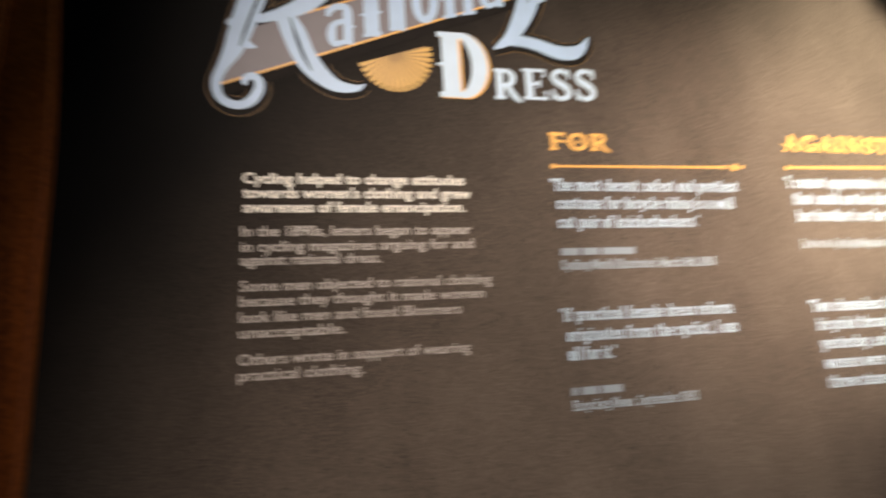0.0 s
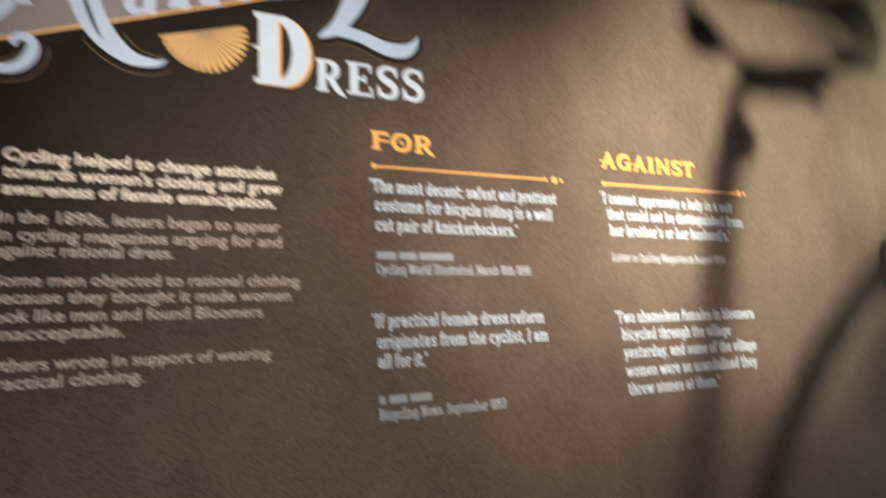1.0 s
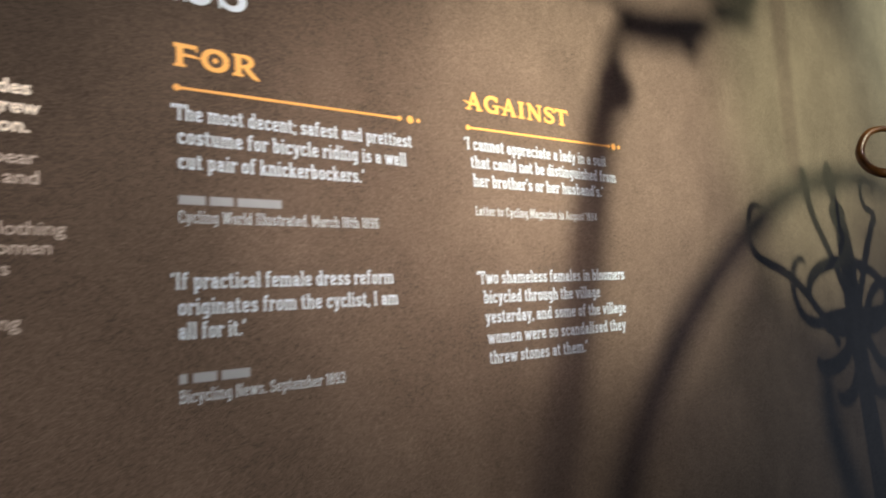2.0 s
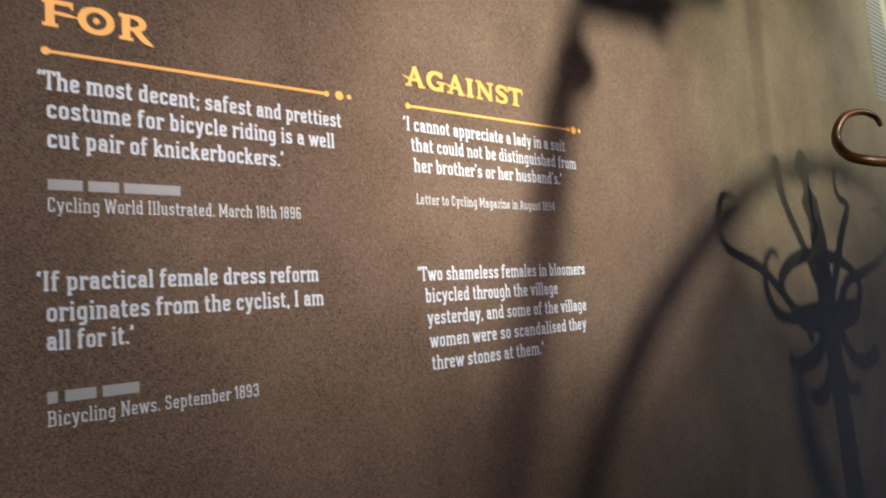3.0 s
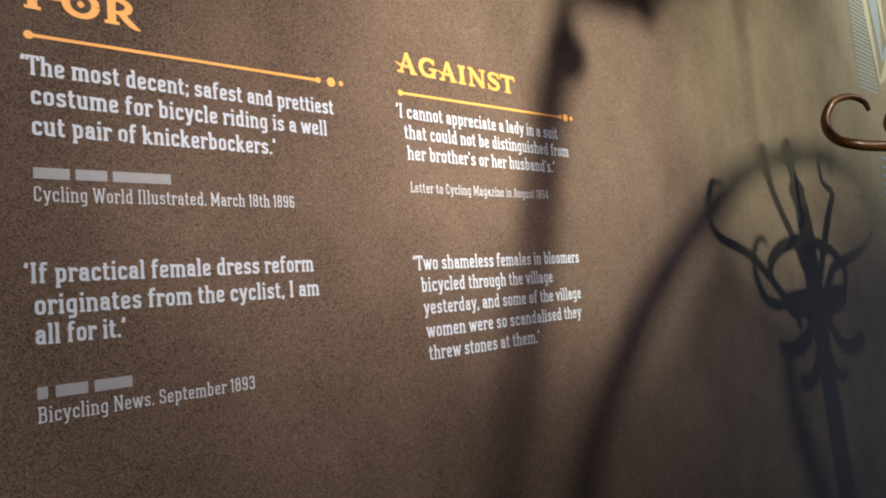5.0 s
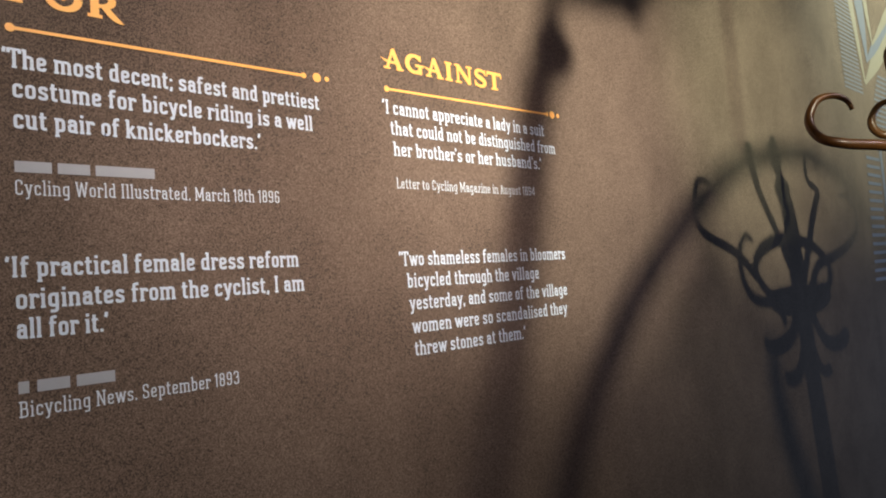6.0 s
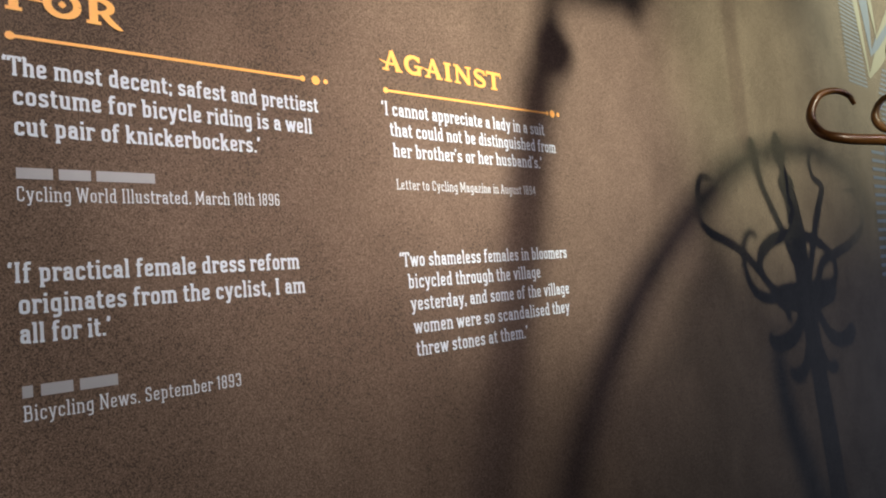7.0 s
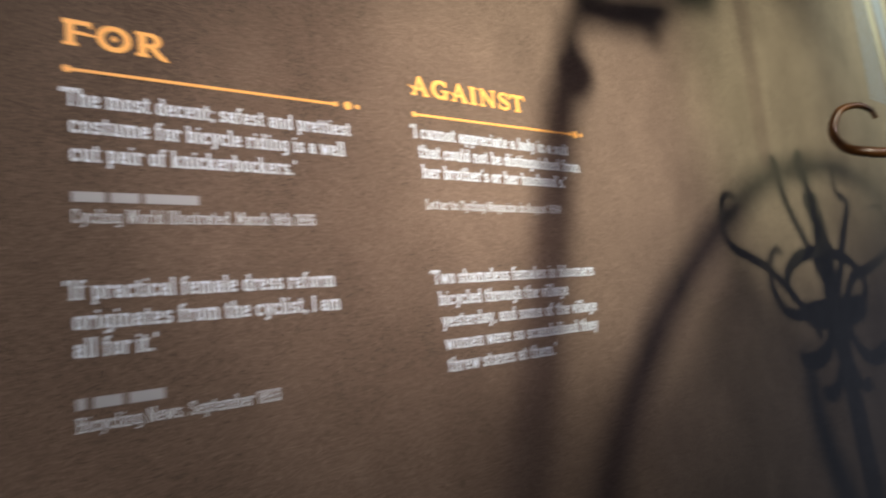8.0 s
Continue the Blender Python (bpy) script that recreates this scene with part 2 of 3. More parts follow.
# ---- a condensed slab-serif face, drawn in strokes; capitals are 1 high, small letters 0.70 ----
def rounded(points, r=0.12, closed=False, n=4):
    """The same line with its corners rounded."""
    pts = [Vector(p) for p in points]
    out = [] if closed else [pts[0]]
    for k in range(len(pts)) if closed else range(1, len(pts) - 1):
        a, b, c = pts[k - 1], pts[k], pts[(k + 1) % len(pts)]
        q = min(r, (a - b).length / 2, (c - b).length / 2)
        p0, p1 = b + (a - b).normalized() * q, b + (c - b).normalized() * q
        out += [p0.lerp(b, u).lerp(b.lerp(p1, u), u) for u in (m / n for m in range(n + 1))]
    return out + ([out[0], out[1]] if closed else [pts[-1]])


def loop(x0, x1, z0, z1, r=0.12):
    return rounded([(x0, z0), (x0, z1), (x1, z1), (x1, z0)], r, True)


def bar(x0, z0, x1, z1):
    return [Vector((x0, z0)), Vector((x1, z1))]


def stem(x, top=1.0, low=0.0):
    return bar(x, low, x, top)


def serif(x, z, left=0.10, right=0.10):
    return bar(x - left, z, x + right, z)


def foot(x):
    return serif(x, 0.045)


SLAB = {" ": (0.24, [])}
SLAB["a"] = (0.51, [rounded([(0.13, 0.48), (0.13, 0.63), (0.37, 0.63), (0.37, 0.0)]), rounded([(0.37, 0.40), (0.12, 0.40), (0.12, 0.07), (0.37, 0.10)], 0.1), serif(0.37, 0.045, 0, 0.10)])
SLAB["b"] = (0.53, [stem(0.14), serif(0.14, 0.955, 0.11, 0), rounded([(0.14, 0.63), (0.40, 0.63), (0.40, 0.07), (0.14, 0.07)])])
SLAB["c"] = (0.48, [rounded([(0.37, 0.47), (0.37, 0.63), (0.12, 0.63), (0.12, 0.07), (0.37, 0.07), (0.37, 0.21)])])
SLAB["d"] = (0.54, [stem(0.39), serif(0.39, 0.955, 0.11, 0), serif(0.39, 0.045, 0, 0.10), rounded([(0.39, 0.63), (0.12, 0.63), (0.12, 0.07), (0.39, 0.07)])])
SLAB["e"] = (0.50, [rounded([(0.12, 0.35), (0.38, 0.35), (0.38, 0.63), (0.12, 0.63), (0.12, 0.07), (0.38, 0.07), (0.38, 0.19)], 0.115)])
SLAB["f"] = (0.38, [rounded([(0.15, 0.0), (0.15, 0.945), (0.36, 0.945)]), bar(0.03, 0.655, 0.33, 0.655), foot(0.15)])
SLAB["g"] = (0.53, [rounded([(0.39, 0.63), (0.12, 0.63), (0.12, 0.09), (0.39, 0.09)]), rounded([(0.39, 0.70), (0.39, -0.20), (0.13, -0.20)])])
SLAB["h"] = (0.55, [stem(0.13), serif(0.13, 0.955, 0.11, 0), rounded([(0.13, 0.63), (0.41, 0.63), (0.41, 0.0)]), foot(0.13), foot(0.41)])
SLAB["i"] = (0.28, [stem(0.14, 0.70), serif(0.14, 0.655, 0.11, 0), foot(0.14), stem(0.14, 0.98, 0.83)])
SLAB["k"] = (0.54, [stem(0.13), serif(0.13, 0.955, 0.11, 0), bar(0.13, 0.27, 0.40, 0.68), bar(0.22, 0.40, 0.42, 0.02), foot(0.13), foot(0.42)])
SLAB["l"] = (0.28, [stem(0.14), serif(0.14, 0.955, 0.11, 0), foot(0.14)])
SLAB["m"] = (0.81, [stem(0.13, 0.70), serif(0.13, 0.655, 0.11, 0), rounded([(0.13, 0.63), (0.40, 0.63), (0.40, 0.0)]), rounded([(0.40, 0.63), (0.67, 0.63), (0.67, 0.0)]), foot(0.13), foot(0.40), foot(0.67)])
SLAB["n"] = (0.55, [stem(0.13, 0.70), serif(0.13, 0.655, 0.11, 0), rounded([(0.13, 0.63), (0.41, 0.63), (0.41, 0.0)]), foot(0.13), foot(0.41)])
SLAB["o"] = (0.51, [loop(0.12, 0.39, 0.07, 0.63)])
SLAB["p"] = (0.53, [stem(0.14, 0.70, -0.26), serif(0.14, 0.655, 0.11, 0), serif(0.14, -0.22), rounded([(0.14, 0.63), (0.40, 0.63), (0.40, 0.07), (0.14, 0.07)])])
SLAB["r"] = (0.41, [stem(0.13, 0.70), serif(0.13, 0.655, 0.11, 0), rounded([(0.13, 0.54), (0.20, 0.63), (0.35, 0.63), (0.35, 0.50)], 0.07), foot(0.13)])
SLAB["s"] = (0.48, [rounded([(0.36, 0.50), (0.36, 0.63), (0.12, 0.63), (0.12, 0.40), (0.37, 0.31), (0.37, 0.07), (0.11, 0.07), (0.11, 0.20)], 0.11)])
SLAB["t"] = (0.37, [rounded([(0.15, 0.90), (0.15, 0.07), (0.33, 0.07)]), bar(0.03, 0.655, 0.32, 0.655)])
SLAB["u"] = (0.54, [rounded([(0.13, 0.70), (0.13, 0.07), (0.39, 0.07)]), stem(0.39, 0.70), serif(0.13, 0.655, 0.11, 0), serif(0.39, 0.655, 0.11, 0), serif(0.39, 0.045, 0, 0.10)])
SLAB["v"] = (0.50, [bar(0.10, 0.70, 0.25, 0.0), bar(0.25, 0.0, 0.40, 0.70), serif(0.10, 0.66, 0.08, 0.08), serif(0.40, 0.66, 0.08, 0.08)])
SLAB["w"] = (0.70, [bar(0.09, 0.70, 0.22, 0.0), bar(0.22, 0.0, 0.35, 0.68), bar(0.35, 0.68, 0.48, 0.0), bar(0.48, 0.0, 0.61, 0.70), serif(0.09, 0.66, 0.08, 0.08), serif(0.61, 0.66, 0.08, 0.08)])
SLAB["y"] = (0.50, [bar(0.10, 0.70, 0.25, 0.06), rounded([(0.40, 0.70), (0.22, -0.20), (0.08, -0.20)], 0.08), serif(0.10, 0.66, 0.08, 0.08), serif(0.40, 0.66, 0.08, 0.08)])
SLAB["z"] = (0.47, [bar(0.07, 0.64, 0.40, 0.64), bar(0.38, 0.62, 0.09, 0.08), bar(0.07, 0.06, 0.41, 0.06)])
SLAB["A"] = (0.58, [bar(0.10, 0.0, 0.28, 1.0), bar(0.28, 1.0, 0.48, 0.0), bar(0.17, 0.33, 0.41, 0.33), foot(0.10), foot(0.48)])
SLAB["B"] = (0.57, [stem(0.14), rounded([(0.03, 0.94), (0.42, 0.94), (0.42, 0.53), (0.14, 0.53)]), rounded([(0.14, 0.53), (0.45, 0.53), (0.45, 0.06), (0.03, 0.06)])])
SLAB["C"] = (0.55, [rounded([(0.43, 0.68), (0.43, 0.93), (0.13, 0.93), (0.13, 0.07), (0.43, 0.07), (0.43, 0.28)], 0.14)])
SLAB["I"] = (0.33, [stem(0.16), foot(0.16), serif(0.16, 0.955)])
SLAB["L"] = (0.48, [stem(0.15), serif(0.15, 0.955), bar(0.04, 0.05, 0.44, 0.05), stem(0.42, 0.22)])
SLAB["M"] = (0.76, [stem(0.14), stem(0.62), bar(0.14, 0.96, 0.38, 0.22), bar(0.38, 0.22, 0.62, 0.96), foot(0.14), foot(0.62), serif(0.14, 0.955, 0.10, 0), serif(0.62, 0.955, 0, 0.10)])
SLAB["N"] = (0.64, [stem(0.14), stem(0.50), bar(0.14, 0.97, 0.50, 0.03), foot(0.14), serif(0.14, 0.955, 0.10, 0), serif(0.50, 0.955)])
SLAB["S"] = (0.54, [rounded([(0.41, 0.70), (0.41, 0.93), (0.13, 0.93), (0.13, 0.56), (0.42, 0.45), (0.42, 0.07), (0.12, 0.07), (0.12, 0.30)], 0.13)])
SLAB["T"] = (0.57, [stem(0.28), bar(0.04, 0.94, 0.52, 0.94), stem(0.06, 0.98, 0.74), stem(0.50, 0.98, 0.74), foot(0.28)])
SLAB["W"] = (0.80, [bar(0.09, 1.0, 0.24, 0.0), bar(0.24, 0.0, 0.40, 0.96), bar(0.40, 0.96, 0.56, 0.0), bar(0.56, 0.0, 0.71, 1.0), serif(0.09, 0.955, 0.08, 0.08), serif(0.71, 0.955, 0.08, 0.08)])
SLAB["1"] = (0.33, [stem(0.19), bar(0.05, 0.80, 0.19, 0.95)])
SLAB["3"] = (0.53, [rounded([(0.12, 0.74), (0.12, 0.93), (0.40, 0.93), (0.40, 0.53), (0.22, 0.53)]), rounded([(0.22, 0.53), (0.41, 0.53), (0.41, 0.07), (0.12, 0.07), (0.12, 0.26)])])
SLAB["4"] = (0.54, [stem(0.36), bar(0.36, 0.98, 0.08, 0.28), bar(0.06, 0.26, 0.48, 0.26)])
SLAB["6"] = (0.53, [loop(0.12, 0.40, 0.07, 0.55), rounded([(0.12, 0.40), (0.12, 0.93), (0.39, 0.93), (0.39, 0.76)])])
SLAB["8"] = (0.53, [loop(0.13, 0.39, 0.53, 0.93), loop(0.12, 0.40, 0.07, 0.53)])
SLAB["9"] = (0.53, [loop(0.12, 0.40, 0.45, 0.93), rounded([(0.40, 0.60), (0.40, 0.07), (0.13, 0.07), (0.13, 0.24)])])
SLAB["."] = (0.22, [stem(0.11, 0.15)])
SLAB[","] = (0.22, [stem(0.11, 0.15), bar(0.12, 0.06, 0.07, -0.10)])
SLAB[";"] = (0.24, [stem(0.12, 0.15), bar(0.13, 0.06, 0.08, -0.10), stem(0.12, 0.62, 0.47)])
SLAB["'"] = (0.18, [stem(0.09, 1.0, 0.76)])
SLAB["\u2019"] = (0.22, [stem(0.12, 1.0, 0.86), bar(0.14, 0.90, 0.07, 0.74)])
SLAB["\u2018"] = (0.22, [stem(0.10, 0.88, 0.74), bar(0.08, 0.84, 0.15, 1.0)])


def slab_line(parent, text, x0, x1, base, cap, mat, weight, name="text_line"):
    """One line of the slab-serif print from x0 to x1 on its base line; weight: the strokes' width in capitals' heights."""
    sx = (x1 - x0) / (sum(SLAB[c][0] for c in text) - 0.06)
    verts, faces, at = [], [], x0 - 0.03 * sx
    for c in text:
        width, strokes = SLAB[c]
        for k, line in enumerate(strokes):
            y = WY - 0.0007 - 0.00003 * k
            pts = [Vector((at + p[0] * sx, base + p[1] * cap)) for p in line]
            flat = len(pts) == 2 and abs(pts[0][1] - pts[1][1]) < 1e-6
            half = weight * cap * (0.40 if flat else 0.5)
            start = len(verts)
            for i, p in enumerate(pts):
                d = (pts[min(i + 1, len(pts) - 1)] - pts[max(i - 1, 0)]).normalized()
                verts += [(p[0] - d[1] * half, y, p[1] + d[0] * half), (p[0] + d[1] * half, y, p[1] - d[0] * half)]
            faces += [(start + 2 * i, start + 2 * i + 1, start + 2 * i + 3, start + 2 * i + 2) for i in range(len(pts) - 1)]
        at += width * sx
    me = bpy.data.meshes.new(name)
    me.from_pydata(verts, [], faces)
    me.materials.append(mat)
    ob = new(name, me)
    ob.parent, ob.location = parent, -parent.location
    return ob


def bars(parent, spans, base, height, mat):
    """Plain bars in place of a name, one a word."""
    for x0, x1 in spans:
        part("text_bar", patch(bmesh.new(), [(x0, base), (x1, base), (x1, base + height), (x0, base + height)], 2), mat, parent)


intro = thing("intro_text", "cream introductory text printed on the brown wall", "wall text", (-0.2, WY, 1.6))
for s, x1, z in (("Cycling helped to change attitudes", 0.025, 1.687), ("towards women's clothing and grew", 0.031, 1.6727), ("awareness of female emancipation.", 0.024, 1.6585)):
    text_line(intro, s, -0.1945, x1 + 0.001, z - 0.0032, 0.0105, M_CREAM, 0.026)
for s, x1, z in (("In the 1890s, letters began to appear", 0.029, 1.636), ("in cycling magazines arguing for and", 0.030, 1.6213), ("against rational dress.", -0.066, 1.6085),
                 ("Some men objected to rational clothing", 0.047, 1.584), ("because they thought it made women", 0.038, 1.570), ("look like men and found Bloomers", 0.012, 1.555), ("unacceptable.", -0.104, 1.541),
                 ("Others wrote in support of wearing", 0.019, 1.5165), ("practical clothing.", -0.088, 1.5025)):
    text_line(intro, s, -0.1965 - (1.636 - z) * 0.03, x1 + 0.001, z - 0.0040, 0.0100, M_GREY, 0.010)

quotes_for = thing("quotation_text", "cool white quotations under the golden heading FOR", "wall text", (0.13, WY, 1.6), group="quotations")
for s, x0, x1, z in (("\u2018The most decent; safest and prettiest", 0.1235, 0.362, 1.6785), ("costume for bicycle riding is a well", 0.1285, 0.354, 1.6583), ("cut pair of knickerbockers.\u2019", 0.1285, 0.3035, 1.6372),
                     ("\u2018If practical female dress reform", 0.1215, 0.332, 1.5375), ("originates from the cyclist, I am", 0.1265, 0.336, 1.5165), ("all for it.\u2019", 0.1265, 0.181, 1.497)):
    slab_line(quotes_for, s, x0, x1, z, 0.0136, M_WHITE, 0.152)
bars(quotes_for, ((0.1285, 0.150), (0.1535, 0.1735), (0.177, 0.217)), 1.6075, 0.0076, M_NAME)
slab_line(quotes_for, "Cycling World Illustrated. March 18th 1896", 0.128, 0.318, 1.5920, 0.0106, M_PALE, 0.092)
bars(quotes_for, ((0.1265, 0.1325), (0.137, 0.156), (0.160, 0.184)), 1.4615, 0.0078, M_NAME)
slab_line(quotes_for, "Bicycling News. September 1893", 0.1265, 0.274, 1.4460, 0.0106, M_PALE, 0.092)

quotes_against = thing("quotation_text", "cool white quotations under the golden heading AGAINST", "wall text", (0.45, WY, 1.6), group="quotations")
for s, x0, x1, z in (("\u2018I cannot appreciate a lady in a suit", 0.4325, 0.672, 1.6845), ("that could not be distinguished from", 0.4405, 0.690, 1.6640), ("her brother's or her husband's.\u2019", 0.4425, 0.662, 1.6430),
                     ("\u2018Two shameless females in bloomers", 0.4395, 0.692, 1.534), ("bicycled through the village", 0.4475, 0.641, 1.5125), ("yesterday, and some of the village", 0.4485, 0.690, 1.4905),
                     ("women were so scandalised they", 0.4500, 0.687, 1.468), ("threw stones at them.\u2019", 0.4510, 0.610, 1.446)):
    slab_line(quotes_against, s, x0, x1, z, 0.0142, M_WHITE, 0.138)
slab_line(quotes_against, "Letter to Cycling Magazine in August 1894", 0.443, 0.646, 1.6105, 0.0106, M_PALE, 0.090)


# ---- drawn display letters ----
def arc(cx, cz, rx, rz, a0, a1, w, n=12, w1=None):
    """A run of stroke points on an ellipse, thick at its sides."""
    out = []
    for i in range(n + 1):
        a = radians(a0 + (a1 - a0) * i / n)
        k = abs(math.cos(a))
        out.append((cx + rx * math.cos(a), cz + rz * math.sin(a), (w1 or w) * (1 - k) + w * k))
    return out


B, T = 0.27, 0.17  # thick and thin strokes, in heights
GLYPHS = {
    "F": (0.95, [[(0.24, 0, B), (0.24, 1, B)], [(0.02, 0.06, 0.12), (0.46, 0.06, 0.12)], [(0.02, 0.92, T), (0.88, 0.92, T)], [(0.80, 0.99, 0.06), (0.86, 0.74, 0.10)], [(0.3, 0.52, 0.13), (0.72, 0.50, 0.12), (1.02, 0.46, 0.03)]]),
    "O": (1.2, [arc(0.6, 0.5, 0.44, 0.42, 0, 360, 0.26, 24, 0.18), [(0.48, 0.5, 0.02), (0.6, 0.5, 0.26), (0.72, 0.5, 0.02)]]),
    "R": (1.1, [[(0.24, 0, B), (0.24, 1, B)], [(0.02, 0.06, 0.12), (0.46, 0.06, 0.12)], [(0.02, 0.94, 0.12), (0.5, 0.94, 0.13)], arc(0.45, 0.70, 0.32, 0.235, 90, -90, 0.25, 12, 0.13), [(0.45, 0.46, 0.13), (0.3, 0.46, 0.13)], [(0.52, 0.47, 0.22), (0.76, 0.16, 0.22), (0.95, 0.0, 0.16), (1.12, -0.09, 0.02)]]),
    "A": (1.1, [[(0.55, 1.0, 0.14), (0.22, 0.02, 0.14)], [(0.53, 1.02, 0.22), (0.88, 0.02, 0.26)], [(-0.08, 0.50, 0.02), (0.3, 0.36, 0.12), (0.78, 0.36, 0.12)], [(0.05, 0.05, 0.1), (0.38, 0.05, 0.1)], [(0.70, 0.05, 0.1), (1.06, 0.05, 0.1)]]),
    "G": (1.08, [arc(0.55, 0.5, 0.42, 0.42, 42, 300, 0.25, 18, 0.16), [(0.88, 0.98, 0.06), (0.86, 0.68, 0.12)], [(0.84, 0.0, 0.2), (0.84, 0.46, 0.22)], [(0.58, 0.44, 0.12), (1.04, 0.44, 0.12)], [(0.6, 0.08, 0.15), (0.86, 0.12, 0.15)]]),
    "I": (0.55, [[(0.27, 0, B), (0.27, 1, B)], [(0.05, 0.06, 0.12), (0.5, 0.06, 0.12)], [(0.05, 0.94, 0.12), (0.5, 0.94, 0.12)]]),
    "N": (1.15, [[(0.22, 0, 0.15), (0.22, 1, 0.15)], [(0.94, 0, 0.15), (0.94, 1, 0.15)], [(0.2, 0.96, 0.24), (0.94, 0.06, 0.24)], [(0.04, 0.05, 0.1), (0.42, 0.05, 0.1)], [(0.74, 0.95, 0.1), (1.12, 0.95, 0.1)], [(0.02, 0.95, 0.1), (0.3, 0.95, 0.1)]]),
    "S": (0.92, [[(0.80, 0.72, 0.08), (0.78, 0.84, 0.15), (0.60, 0.93, 0.15), (0.34, 0.92, 0.17), (0.18, 0.76, 0.22), (0.28, 0.60, 0.24), (0.52, 0.50, 0.26), (0.72, 0.38, 0.24), (0.76, 0.22, 0.22), (0.60, 0.08, 0.17), (0.34, 0.07, 0.15), (0.14, 0.18, 0.15), (0.12, 0.32, 0.08)], [(0.81, 1.0, 0.05), (0.80, 0.68, 0.09)], [(0.11, 0.36, 0.09), (0.10, 0.0, 0.05)]]),
    "T": (1.08, [[(0.54, 0, B), (0.54, 1, B)], [(0.30, 0.05, 0.1), (0.78, 0.05, 0.1)], [(0.02, 0.92, T), (1.06, 0.92, T)], [(0.06, 0.99, 0.06), (0.02, 0.70, 0.1)], [(1.02, 0.99, 0.06), (1.06, 0.70, 0.1)]]),
    "D": (0.80, [[(0.20, 0, 0.27), (0.20, 1, 0.27)], [(0.0, 0.04, 0.08), (0.4, 0.04, 0.08)], [(0.0, 0.96, 0.08), (0.4, 0.96, 0.08)], [(-0.04, 0.5, 0.01), (0.2, 0.5, 0.14)], arc(0.32, 0.5, 0.34, 0.46, 90, -90, 0.26, 18, 0.08)]),
    "E": (0.85, [[(0.24, 0, 0.26), (0.24, 1, 0.26)], [(0.02, 0.05, 0.1), (0.80, 0.05, 0.1)], [(0.02, 0.95, 0.1), (0.78, 0.95, 0.1)], [(0.3, 0.52, 0.1), (0.6, 0.52, 0.1)], [(0.78, 1.0, 0.04), (0.74, 0.74, 0.1)], [(0.82, 0.0, 0.04), (0.76, 0.3, 0.1)], [(0.58, 0.64, 0.08), (0.58, 0.4, 0.08)]]),
    "a": (0.6, [[(0.04, 0.74, 0.1), (0.10, 0.88, 0.16), (0.28, 0.94, 0.15), (0.46, 0.86, 0.2), (0.48, 0.7, 0.22)], [(0.48, 0.75, 0.22), (0.48, 0, 0.22)], [(0.48, 0.40, 0.14), (0.66, 0.40, 0.01)], [(0.44, 0.58, 0.1), (0.2, 0.54, 0.14), (0.12, 0.4, 0.2), (0.12, 0.2, 0.2), (0.2, 0.06, 0.14), (0.44, 0.1, 0.1)]]),
    "t": (0.5, [[(0.25, 0, 0.26), (0.25, 1, 0.26)], [(0.0, 0.66, 0.1), (0.5, 0.66, 0.1)], [(0.04, 0.98, 0.06), (0.46, 0.98, 0.06)], [(0.02, 0.35, 0.01), (0.25, 0.35, 0.12), (0.48, 0.35, 0.01)], [(0.08, 0.03, 0.06), (0.44, 0.03, 0.06)]]),
    "i": (0.5, [[(0.25, 0, 0.34), (0.25, 0.74, 0.34)], [(0.12, 0.92, 0.1), (0.25, 0.92, 0.2), (0.38, 0.92, 0.1)], [(0.0, 0.38, 0.01), (0.25, 0.38, 0.14), (0.5, 0.38, 0.01)], [(0.02, 0.03, 0.07), (0.48, 0.03, 0.07)]]),
    "o": (0.6, [arc(0.3, 0.5, 0.21, 0.42, 0, 360, 0.21, 24, 0.16), [(0.0, 0.5, 0.01), (0.12, 0.5, 0.12)], [(0.48, 0.5, 0.12), (0.6, 0.5, 0.01)]]),
    "n": (0.64, [[(0.14, 0, 0.2), (0.14, 1, 0.2)], [(0.5, 0, 0.2), (0.5, 0.7, 0.2)], [(0.14, 0.8, 0.12), (0.32, 0.93, 0.15), (0.5, 0.72, 0.18)], [(-0.04, 0.45, 0.01), (0.14, 0.45, 0.14)], [(0.5, 0.45, 0.14), (0.68, 0.45, 0.01)], [(0.0, 0.03, 0.07), (0.28, 0.03, 0.07)], [(0.36, 0.03, 0.07), (0.64, 0.03, 0.07)]]),
}


def letter(parent, char, x0, x1, base, height, mat, layer=4, shift=(0, 0), wider=0.0, rise=0.0, name="letter"):
    """A drawn display letter filling x0 to x1; rise slopes it along a rising line."""
    width, strokes = GLYPHS[char]
    sx = (x1 - x0) / width
    bm = bmesh.new()
    for i, s in enumerate(strokes):
        pts = [(x0 + p[0] * sx, base + p[1] * height + rise * p[0] * sx, p[2] * (height * 0.45 + sx * 0.55)) for p in s]
        ribbon(bm, pts, layer + 0.25 * i, wider, 3 if len(pts) > 2 else 0, shift)
    return part(name, bm, mat, parent)


def heading(label, place, rule, dots, letters, base, cap):
    ob = thing("heading", label, "heading", (letters[0][1], WY, place), group="golden headings")
    for c, x0, x1 in letters:
        letter(ob, c, x0, x1, base, cap, M_GOLD)
    bm = ribbon(bmesh.new(), [(rule[0], rule[2], 0.0024), (rule[1], rule[2] + rule[3], 0.0024)], 3, steps=0)
    part("rule", bm, M_GOLD, ob)
    for x, r in dots:
        part("dot", disc(bmesh.new(), x, rule[2] + rule[3] * (x - rule[0]) / (rule[1] - rule[0]), r, 5), M_GOLD, ob)
    return ob


